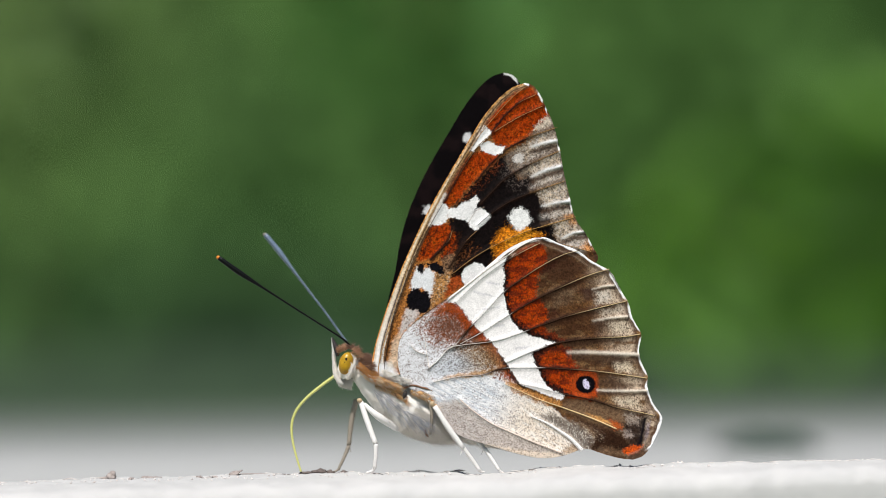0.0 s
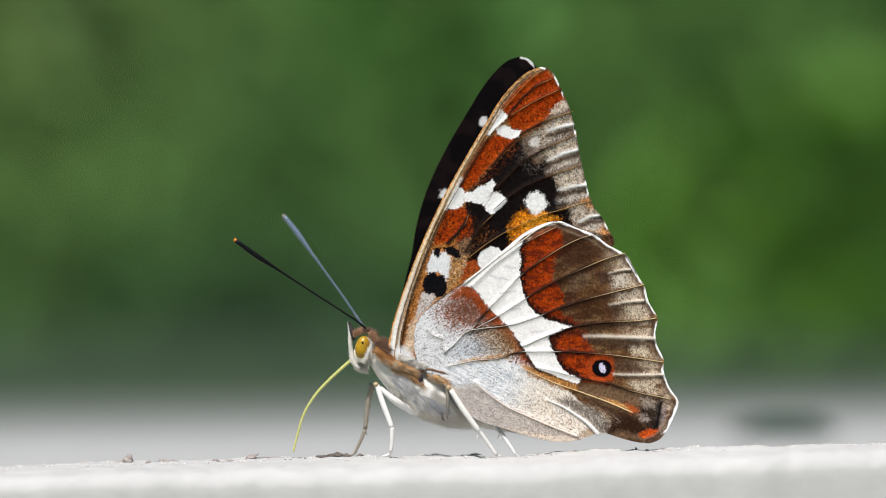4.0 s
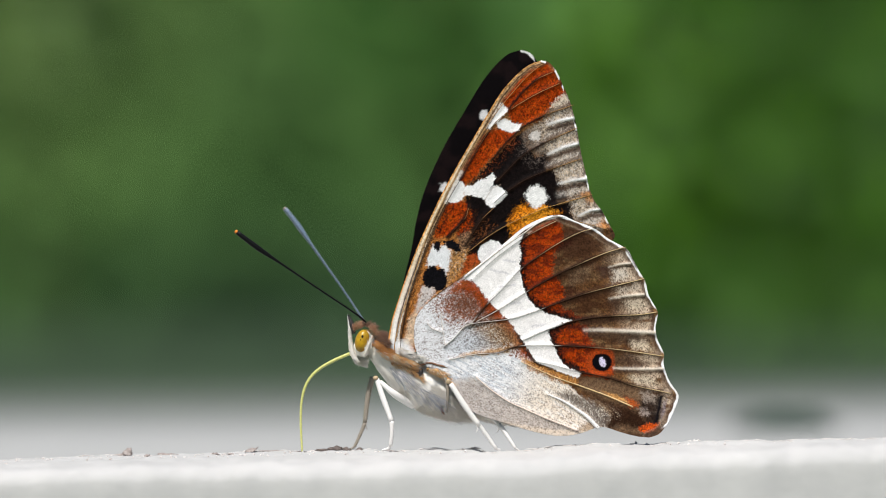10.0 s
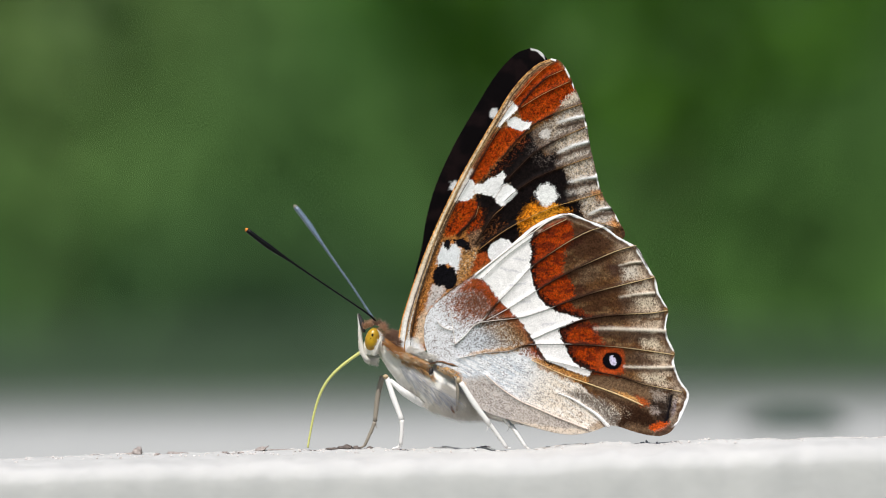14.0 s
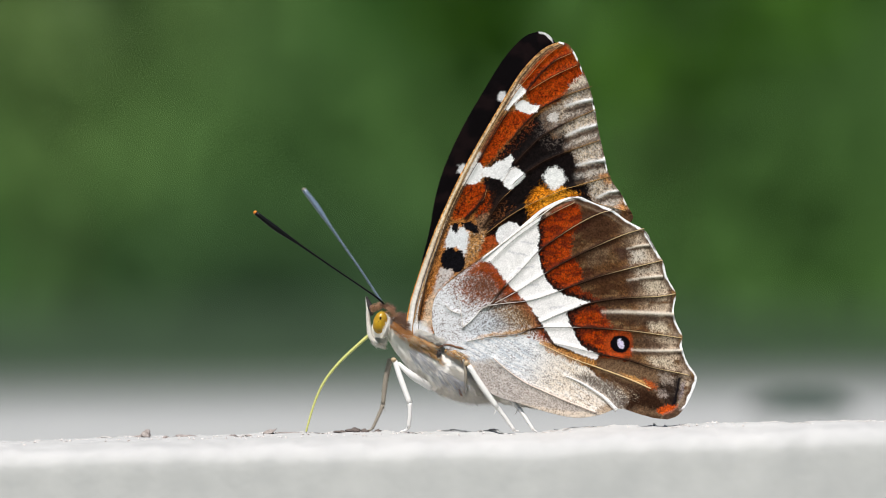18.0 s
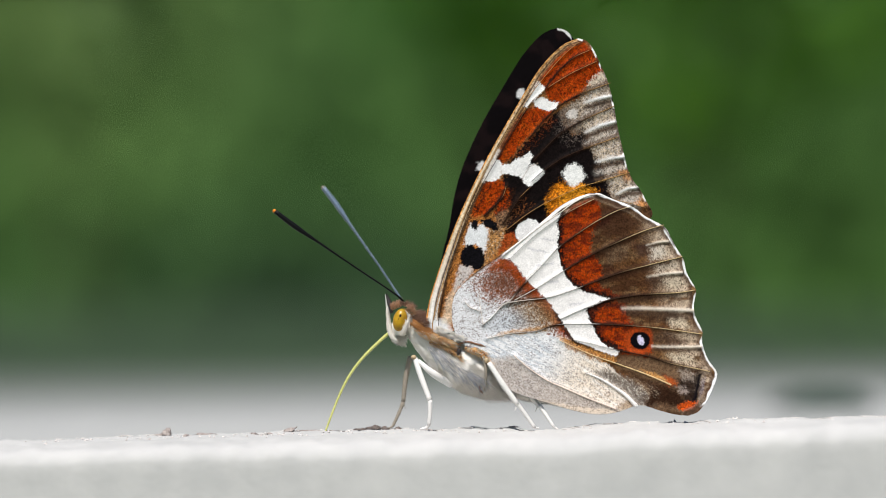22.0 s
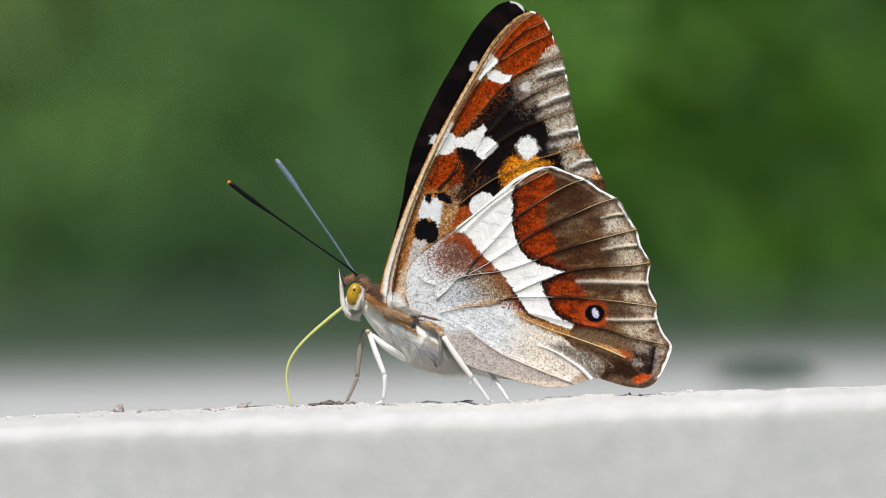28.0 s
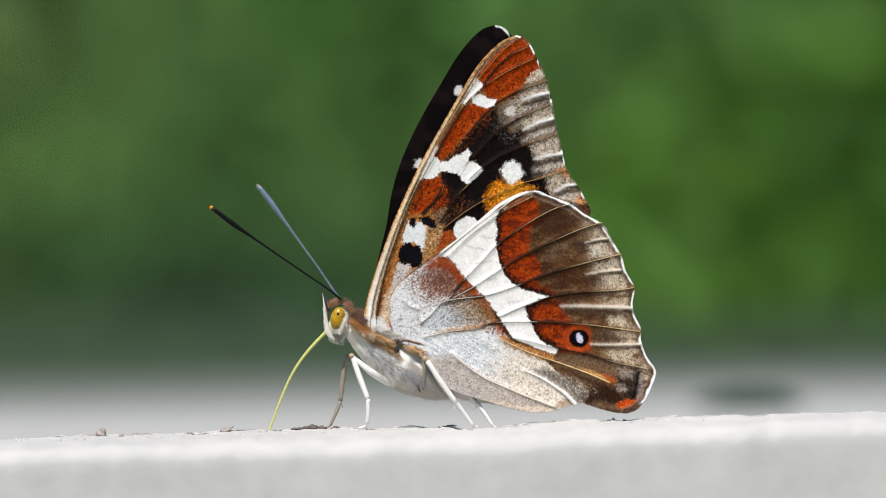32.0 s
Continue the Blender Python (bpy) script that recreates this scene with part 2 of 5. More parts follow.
# ---- wings ----
FORE_COSTA = [(658, 590), (646, 566), (651, 530), (662, 492), (677, 447), (695, 398), (716, 349), (737, 304), (764, 253), (800, 190), (838, 126), (866, 92), (889, 73), (912, 64)]
FORE_REAR = [(658, 590), (700, 580), (800, 530), (920, 455), (1010, 400), (1043, 378), (1033, 352), (1022, 332), (1010, 316), (1000, 296), (993, 268), (986, 240), (980, 212), (976, 188), (971, 165), (961, 132), (950, 108), (940, 86), (927, 69), (912, 64)]
FAR_COSTA = [(660, 590), (655, 550), (662, 500), (671, 450), (683, 400), (691, 350), (704, 300), (724, 250), (749, 200), (778, 150), (806, 103), (830, 72), (852, 52), (874, 44)]
FAR_REAR = [(660, 590), (690, 576), (790, 520), (905, 437), (990, 375), (1022, 350), (1010, 325), (998, 306), (980, 270), (965, 215), (955, 165), (942, 140), (928, 105), (915, 80), (901, 59), (889, 48), (874, 44)]
DORSAL_SPOTS = [(811, 160, 8), (741, 291, 9), (905, 200, 6)]
HIND_FRONT = [(738, 610), (712, 606), (694, 575), (692, 535), (703, 508), (735, 477), (775, 449), (812, 421), (850, 388), (882, 361), (915, 344), (946, 338), (975, 349), (1008, 362), (1032, 379), (1064, 397), (1076, 416), (1087, 436), (1098, 455)]
HIND_OUTER = [(1098, 455), (1104, 478), (1117, 501), (1120, 512), (1116, 536), (1120, 556), (1131, 580), (1131, 600), (1141, 628), (1155, 648), (1157, 660), (1149, 682), (1138, 704), (1124, 721), (1107, 728)]
HIND_INNER = [(738, 610), (752, 640), (775, 668), (805, 690), (850, 704), (905, 720), (948, 727), (985, 722), (1012, 712), (1030, 711), (1060, 720), (1085, 726), (1107, 728)]

# The wing patterns are laid out on a drawing a little larger than the chart.
DRAW, DRAW_X, DRAW_Y = 1.00845, 13.94, -29.85


def drawing(x, y):
    return x * DRAW + DRAW_X, y * DRAW + DRAW_Y


def on_chart(line):
    return [((p - DRAW_X) / DRAW, (q - DRAW_Y) / DRAW) for p, q in line]


FORE_LINES = [  # line on the drawing, radii, look
    ([(676, 566), (678, 535), (692, 480), (703, 445), (716, 404), (730, 358), (748, 314), (772, 266), (800, 214), (832, 160), (862, 118), (906, 66), (934, 42)], (2.0, 0.9), "tan"),
    ([(686, 560), (690, 520), (703, 452), (721, 398), (740, 345), (766, 292), (796, 240), (826, 186), (848, 152), (876, 126), (920, 98), (966, 76)], (0.9, 0.9), "brown"),
    ([(876, 122), (898, 94), (924, 70), (953, 56)], (0.8, 0.9), "brown"),
    ([(848, 212), (872, 182), (902, 154), (945, 131), (992, 114)], (0.9, 1.0), "brown"),
    ([(856, 252), (884, 222), (906, 202), (945, 180), (999, 155)], (0.9, 1.1), "brown"),
    ([(852, 290), (872, 272), (906, 249), (945, 232), (1004, 211)], (0.9, 1.1), "brown"),
]
FORE_LINES += [
    ([(806, 378), (848, 346), (890, 322), (940, 300), (966, 292), (1026, 274)], (0.9, 1.3), "tan"),
    ([(886, 346), (930, 330), (990, 322), (1054, 336)], (0.9, 1.2), "tan"),
    ([(768, 352), (784, 336), (800, 318), (806, 300)], (1.1, 0.8), "brown"),
    ([(800, 368), (812, 348), (830, 320), (850, 300)], (0.9, 0.7), "brown"),
]
FORE_VEINS = [(on_chart(line), radii, look_) for line, radii, look_ in FORE_LINES]
HIND_LINES = [
    ([(767, 545), (784, 530), (800, 511), (812, 505), (842, 470), (872, 438), (900, 408), (950, 372), (985, 351), (1012, 339), (1030, 335)], (1.9, 1.0), "mix"),
    ([(822, 502), (860, 481), (905, 452), (950, 425), (1000, 400), (1050, 378), (1086, 367)], (1.2, 1.3), "mix"),
    ([(806, 507), (832, 503), (880, 497), (920, 485), (960, 470), (1010, 452), (1060, 438), (1119, 423)], (1.3, 1.4), "mix"),
    ([(905, 534), (940, 518), (972, 506), (1010, 496), (1060, 490), (1110, 487), (1142, 482)], (1.9, 1.5), "mix"),
    ([(774, 570), (820, 560), (860, 557), (886, 548), (905, 544), (960, 543), (1030, 546), (1080, 550), (1154, 560)], (1.3, 1.5), "mix"),
    ([(926, 571), (945, 575), (965, 579), (1000, 588), (1060, 600), (1100, 612), (1150, 622), (1168, 626)], (1.0, 1.4), "mix"),
]
HIND_LINES += [
    ([(902, 572), (960, 598), (1010, 615), (1060, 633), (1100, 650)], (1.0, 2.2), "cream"),
    ([(822, 600), (848, 622), (880, 643), (905, 654), (950, 673), (1003, 693)], (1.4, 2.8), "pink"),
    ([(950, 630), (975, 640), (1000, 655), (1020, 669), (1040, 689)], (1.6, 6.0), "white"),
    ([(767, 545), (763, 522), (760, 502), (759, 484)], (1.5, 0.6), "pale"),
    ([(735, 505), (740, 512), (748, 517), (760, 521)], (1.2, 1.4), "pale"),
    ([(814, 428), (838, 404), (862, 383), (896, 358), (930, 338), (962, 322)], (0.7, 1.0), "mix"),
    ([(800, 424), (815, 412), (850, 384), (880, 361), (905, 344), (930, 326), (958, 314), (974, 315)], (2.2, 1.5), "pale"),
]
HIND_VEINS = [(on_chart(line), radii, look_) for line, radii, look_ in HIND_LINES]
FORE_FOLD_LINES = [([(946, 149), (970, 142), (995, 137)], 2.8), ([(948, 202), (974, 190), (1000, 183)], 2.8), ([(966, 255), (996, 248), (1015, 246)], 2.6), ([(1002, 312), (1024, 302), (1044, 300)], 2.2)]
HIND_FOLD_LINES = [([(1014, 515), (1060, 515), (1140, 518)], 3.2), ([(1058, 459), (1084, 454), (1118, 451)], 2.2), ([(1066, 582), (1105, 583), (1152, 582)], 2.4), ([(1056, 403), (1074, 398), (1094, 396)], 1.8)]
FORE_FOLDS = [(on_chart(line), w) for line, w in FORE_FOLD_LINES]
HIND_FOLDS = [(on_chart(line), w) for line, w in HIND_FOLD_LINES]


def lay(colour, tint, mask):
    return colour + (np.array(lin(*tint)) - colour) * mask[:, None]


def mottle(c, x, y, size, amount, layer):
    """Fine scale grain, strong on dark ground and faint on white."""
    bright = c.mean(1)
    k = amount * (1 - 0.85 * step(bright, 0.3, 0.62))
    g = grain(x, y, size, layer) + 0.6 * grain(x, y, size * 2.1, layer + 1) - 0.8
    return np.clip(c * (1 + 1.5 * k * g)[:, None], 0, 1)


class Sheet:
    """A wing's drawing: places, ragged edges and layers of colour."""

    def __init__(self, x, y, ground, layer):
        self.x, self.y = drawing(np.asarray(x), np.asarray(y))
        x, y = self.x, self.y
        self.c = np.tile(np.array(lin(*ground)), (len(x), 1))
        self.jx = (rough_grain(x, y, 7, layer) - 0.5) * 5 + (grain(x, y, 1.9, layer + 1) - 0.5) * 4.5
        self.jy = (rough_grain(x, y, 7, layer + 2) - 0.5) * 5 + (grain(x, y, 1.9, layer + 3) - 0.5) * 4.5
        self.dots = grain(x, y, 1.35, layer + 1) * 0.75 + grain(x, y, 3.1, layer + 2) * 0.25

    def inside(self, shape, soft=2.0, jag=1.0, grow=0.0):
        """How far each place lies in a shape, 0 to 1, over a soft and jagged edge."""
        p = np.array(shape, float)
        near = 2 * soft + 8 * jag + abs(grow) + 4
        box = (self.x > p[:, 0].min() - near) & (self.x < p[:, 0].max() + near) & (self.y > p[:, 1].min() - near) & (self.y < p[:, 1].max() + near)
        out = np.zeros(len(self.x))
        out[box] = step(depth_in(self.x[box] + jag * self.jx[box], self.y[box] + jag * self.jy[box], shape) + grow, -soft, soft)
        return out

    def along(self, line, width, jag=0.3):
        """A soft streak along a line, and the share of the line passed."""
        p = np.array(line, float)
        near = 3 * width + 6
        box = (self.x > p[:, 0].min() - near) & (self.x < p[:, 0].max() + near) & (self.y > p[:, 1].min() - near) & (self.y < p[:, 1].max() + near)
        out, share = np.zeros(len(self.x)), np.zeros(len(self.x))
        d, s = line_far(self.x[box] + jag * self.jx[box], self.y[box] + jag * self.jy[box], line)
        out[box], share[box] = np.exp(-(d / width) ** 2), s
        return out, share

    def tint(self, colour, mask):
        self.c = lay(self.c, colour, np.clip(mask, 0, 1))

    def flecks(self, colour, mask, amount, strength=0.62):
        """Single scales of another colour, the more the higher the amount."""
        self.tint(colour, strength * mask * step(self.dots, 0.62 - 0.24 * amount, 0.82 - 0.24 * amount))


def lined(s, veins, ground=(34, 20, 15), wide=3.0, strength=0.95):
    """Dark scales lining the veins."""
    for line, radii, kind in veins:
        if kind in ("brown", "mix"):
            m, share = s.along(line, wide)
            s.tint(ground, m * strength * (1 - 0.95 * step(s.c.mean(1), 0.3, 0.5)) * (1 - 0.45 * step(share, 0.65, 0.85)))


def fore_pattern(x, y):
    """The underside of a forewing: rufous, black-brown and white, with a grey outer margin."""
    s = Sheet(x, y, (150, 104, 60), 0)
    X, Y = s.x, s.y
    lumps = rough_grain(X, Y, 18, 2)
    rufous, black, white = (154, 52, 6), (18, 12, 12), (238, 235, 234)
    # basal ground: golden brown with dark scales
    s.tint((172, 110, 54), s.inside([(660, 560), (700, 430), (745, 330), (800, 340), (815, 390), (770, 450), (720, 560)], 12))
    # rufous cells
    for shape in ([(862, 108), (876, 90), (905, 58), (925, 42), (944, 38), (956, 54), (966, 70), (980, 96), (966, 104), (956, 114), (944, 128), (928, 142), (912, 149), (898, 152), (884, 147), (878, 138), (872, 122)],
                  [(846, 160), (860, 158), (878, 164), (892, 156), (884, 176), (864, 192), (846, 210), (830, 228), (814, 250), (800, 258), (784, 254), (784, 240), (798, 216), (815, 192), (830, 172)],
                  [(762, 292), (790, 290), (804, 286), (807, 298), (798, 316), (785, 336), (770, 352), (748, 354), (744, 332), (752, 308)],
                  [(798, 314), (814, 299), (824, 306), (816, 332), (800, 352), (784, 350), (790, 332)]):
        m = s.inside(shape, 3.5, 1.2)
        s.tint(rufous, m)
        s.tint((168, 70, 12), m * step(lumps, 0.5, 0.68) * 0.6)
        s.flecks((80, 28, 10), m, 0.35)
    # black-brown field
    field = [(803, 284), (830, 282), (848, 300), (872, 285), (880, 272), (870, 260), (855, 252), (840, 246), (826, 250), (812, 262), (806, 256), (818, 246), (834, 226), (850, 210), (868, 192), (884, 176), (900, 160), (908, 176), (914, 196), (926, 205), (944, 201), (952, 208), (957, 225), (962, 240), (970, 252), (980, 258), (986, 275), (992, 300), (988, 312), (1012, 330), (960, 330), (920, 340), (880, 356), (840, 402), (812, 388), (804, 374), (800, 362), (806, 348), (820, 330), (826, 305), (814, 296)]
    s.tint(black, s.inside(field, 4, 1.6))
    s.tint(black, s.inside([(797, 281), (815, 276), (832, 268), (850, 250), (868, 236), (892, 240), (892, 300), (850, 322), (822, 312), (804, 298)], 3, 1.4))
    s.flecks((150, 70, 30), s.inside([(812, 248), (850, 206), (884, 174), (894, 182), (866, 212), (840, 240), (822, 252)], 8, 1.6), 0.25)
    s.flecks((112, 100, 94), s.inside([(890, 196), (904, 170), (930, 196), (950, 204), (950, 222), (918, 228)], 10, 2), 0.3)
    s.flecks((132, 76, 36), s.inside([(800, 352), (830, 318), (858, 330), (830, 372), (806, 376)], 8, 2), 0.22)
    s.tint(black, s.inside([(806, 296), (822, 290), (832, 300), (824, 330), (812, 345), (815, 318)], 4, 1.4))
    for line, w in (([(770, 354), (786, 336), (800, 316), (808, 294)], 3.0), ([(752, 346), (766, 318), (780, 296)], 1.6), ([(790, 352), (806, 332), (820, 308)], 2.2)):
        s.tint((34, 20, 14), s.along(line, w, 0.9)[0] * 0.85)
    s.flecks((40, 24, 16), s.inside([(744, 300), (764, 290), (770, 300), (758, 330), (748, 356), (734, 372), (726, 352)], 6, 1.5), 0.6, 0.95)
    s.flecks((50, 26, 14), s.inside([(798, 314), (824, 302), (816, 334), (800, 354), (784, 352)], 4, 1.2), 0.6, 0.95)
    # brown-grey patch under the cell bar
    grey = s.inside([(786, 350), (806, 342), (812, 352), (802, 376), (790, 378)], 5, 1.5)
    s.tint((128, 100, 76), grey * 0.9)
    s.flecks((46, 30, 24), grey, 0.7)
    s.flecks((206, 192, 178), s.inside([(784, 372), (800, 372), (804, 384), (790, 386)], 4, 1.5), 0.5)
    # grey outer margin
    margin = s.inside([(972, 98), (988, 96), (1000, 140), (1006, 190), (1016, 240), (1032, 285), (1062, 330), (1040, 340), (1010, 336), (992, 314), (986, 290), (979, 262), (966, 251), (958, 230), (951, 206), (925, 202), (910, 194), (900, 172), (906, 160), (924, 150), (944, 136), (958, 116)], 5, 1.6)
    out = step(X - 0.36 * (Y - 200), 915, 965)
    s.tint((106, 90, 78), margin)
    s.tint((178, 160, 140), margin * out * (0.55 + 0.45 * step(rough_grain(X, Y, 14, 1), 0.4, 0.6)))
    s.flecks((216, 208, 202), margin * (0.35 + 0.65 * out), 0.5)
    s.flecks((50, 38, 32), margin * (1 - 0.6 * out), 0.8)
    s.tint((206, 190, 172), s.inside([(952, 112), (966, 99), (986, 95), (992, 108), (970, 114), (955, 124)], 4, 1.8) * 0.8)
    # folds: white sheen on the crest and the shadow below it painted in
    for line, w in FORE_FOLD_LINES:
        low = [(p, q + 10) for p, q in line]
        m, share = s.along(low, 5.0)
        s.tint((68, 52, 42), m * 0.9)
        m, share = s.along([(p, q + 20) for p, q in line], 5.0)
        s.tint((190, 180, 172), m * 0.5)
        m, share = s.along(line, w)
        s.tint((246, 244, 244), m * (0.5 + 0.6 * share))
    # tan veins, with dark shading along their upper side put into the colour
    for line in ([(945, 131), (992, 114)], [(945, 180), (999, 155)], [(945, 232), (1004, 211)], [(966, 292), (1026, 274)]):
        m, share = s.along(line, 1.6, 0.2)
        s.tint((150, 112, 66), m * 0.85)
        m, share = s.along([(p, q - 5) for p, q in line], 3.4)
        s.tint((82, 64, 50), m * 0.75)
    s.tint((186, 118, 46), s.inside([(1006, 274), (1022, 268), (1032, 284), (1022, 290)], 5, 1.5) * 0.6)
    s.tint((196, 124, 52), s.inside([(1036, 324), (1050, 318), (1064, 342), (1050, 342)], 5, 1.5) * 0.8)
    s.tint((60, 44, 36), s.inside([(1040, 338), (1060, 330), (1075, 360), (1050, 352)], 4, 1.2) * 0.8)
    # orange cloud and its black crescent
    cloud = s.inside([(884, 352), (878, 322), (888, 306), (902, 290), (914, 298), (934, 296), (950, 300), (970, 306), (966, 316), (945, 320), (925, 328), (906, 342), (893, 356)], 6, 2)
    s.tint((214, 124, 22), cloud)
    s.tint((232, 156, 44), cloud * step(lumps, 0.48, 0.64) * 0.7)
    s.flecks((70, 34, 14), cloud * (1 - 0.8 * s.inside([(905, 296), (950, 300), (950, 315), (905, 320)], 10)), 0.7)
    s.tint(black, s.inside([(908, 336), (920, 325), (936, 318), (956, 311), (968, 315), (946, 322), (925, 336)], 2.5, 0.8))
    lined(s, FORE_LINES[1:])
    # white marks
    for shape in ([(854, 112), (862, 112), (875, 123), (866, 135), (853, 146), (843, 157), (834, 158), (841, 144), (848, 128)],
                  [(855, 147), (867, 139), (882, 146), (900, 150), (895, 159), (880, 165), (867, 161), (856, 157)],
                  [(791, 233), (787, 252), (797, 257), (801, 263), (797, 279), (790, 289), (775, 292), (766, 289), (769, 275), (776, 260), (782, 244)],
                  [(799, 261), (815, 259), (826, 248), (838, 246), (848, 235), (853, 246), (849, 258), (839, 271), (829, 281), (815, 279), (799, 277)],
                  [(839, 270), (851, 260), (862, 262), (871, 268), (874, 275), (866, 285), (858, 291), (848, 301), (838, 293), (829, 282)]):
        s.tint(white, s.inside(shape, 1.2, 0.8))
    s.tint((240, 238, 236), s.inside([(906, 275), (915, 262), (930, 257), (942, 267), (947, 282), (940, 292), (925, 299), (911, 290)], 3.5, 1.0))
    s.tint((206, 198, 192), s.inside([(910, 172), (922, 162), (934, 162), (931, 175), (921, 182)], 2, 1.0) * 0.95)
    s.tint(white, s.inside([(824, 388), (823, 376), (831, 365), (845, 357), (859, 359), (866, 366), (840, 398), (828, 396)], 1.4, 0.5))
    m, share = s.along([(862, 258), (848, 264), (834, 287)], 0.9, 0.2)
    s.tint((150, 130, 118), m * 0.6)
    # cell mark with its black spots
    cell = s.inside([(742, 364), (755, 372), (765, 366), (774, 376), (777, 392), (772, 408), (768, 424), (762, 412), (752, 402), (738, 408), (731, 402), (736, 382)], 2.5, 1.0)
    s.tint((224, 224, 226), cell)
    s.tint((206, 200, 198), s.inside([(724, 440), (740, 441), (750, 447), (742, 460), (730, 474), (716, 488), (712, 478), (720, 462)], 4, 1.2) * 0.9)
    s.flecks((140, 112, 92), s.inside([(722, 450), (745, 450), (726, 484), (714, 488)], 5, 1), 0.4)
    gold = s.inside([(776, 376), (804, 372), (808, 388), (796, 406), (776, 432), (764, 450), (750, 458), (768, 430)], 4, 1.2)
    s.tint((178, 128, 76), gold)
    s.flecks((80, 44, 20), gold, 0.5, 0.95)
    s.flecks((226, 206, 182), gold, 0.15)
    s.tint((160, 70, 28), s.inside([(808, 382), (822, 384), (826, 396), (806, 414), (790, 424), (796, 406)], 3, 1.2))
    for shape in ([(728, 415), (738, 404), (746, 402), (752, 410), (763, 411), (769, 425), (767, 440), (755, 449), (742, 443), (730, 441), (725, 428)],
                  [(745, 360), (752, 361), (758, 360), (757, 368), (752, 377), (744, 371)], [(759, 360), (768, 359), (777, 357), (788, 364), (794, 377), (784, 379), (770, 370)]):
        s.tint((14, 12, 16), s.inside(shape, 1.2, 1.0))
    s.flecks((52, 36, 28), s.inside([(745, 300), (756, 300), (742, 360), (716, 440), (700, 520), (690, 520), (722, 400)], 6, 1) * (1 - step(s.c.mean(1), 0.3, 0.5)), 0.5, 0.95)
    # costal strip, pale towards the root
    far, share = line_far(X, Y, drawing_points(FORE_COSTA))
    wide = 21 - 12 * np.clip(share * 1.15, 0, 1)
    strip = step(wide - far, 0, 2.5)
    s.tint((176, 146, 108), strip * (0.9 - 0.15 * share))
    s.tint((222, 214, 206), strip * step(-share, -0.5, -0.1) * step(rough_grain(far * 3.0, share * 60, 4, 1), 0.25, 0.5))
    s.tint((216, 198, 170), np.exp(-((far - wide * 0.30) / (0.17 * wide)) ** 2) * (1 - step(share, 0.55, 0.8)))
    s.tint((238, 235, 232), np.exp(-((far - wide * 0.36) / (0.2 * wide)) ** 2) * step(-share, -0.4, -0.08))
    s.tint((60, 42, 30), np.exp(-((far - wide * 0.62) / 1.6) ** 2) * 0.9 * step(share, 0.02, 0.1))
    s.tint((104, 78, 54), np.exp(-((far - wide * 1.05) / 1.6) ** 2) * 0.75)
    s.flecks((96, 70, 48), step(wide * 1.1 - far, 0, 2) * step(far - wide * 0.6, 0, 2), 0.6)
    s.tint((206, 140, 66), step(2.4 - far, 0, 1.6) * (1 - 0.45 * step(share, 0.55, 0.9)))
    s.tint((228, 222, 214), s.along([(792, 236), (778, 262), (766, 290)], 3.0)[0] * 0.7)
    s.tint((228, 227, 228), s.inside([(660, 590), (668, 538), (700, 536), (730, 590)], 6))
    s.tint((224, 206, 182), s.inside([(694, 545), (700, 500), (716, 480), (716, 545)], 5, 1) * 0.6)
    # fringe: dark with white tips
    rear = line_far(X, Y, drawing_points(FORE_REAR[-15:]))[0]
    s.tint((64, 48, 38), step(4.0 - rear, 0, 2.0) * 0.5)
    s.tint((242, 240, 238), step(3.6 - rear, 0, 1.2) * np.maximum(step(grain(X, Y, 8, 2), 0.52, 0.62) * step(110 - Y, 0, 10), step(grain(X, Y, 13, 3), 0.5, 0.6) * step(Y, 90, 100) * 0.9))
    return mottle(s.c, X, Y, 1.7, 0.8, 0)


def drawing_points(line):
    return [drawing(p, q) for p, q in line]


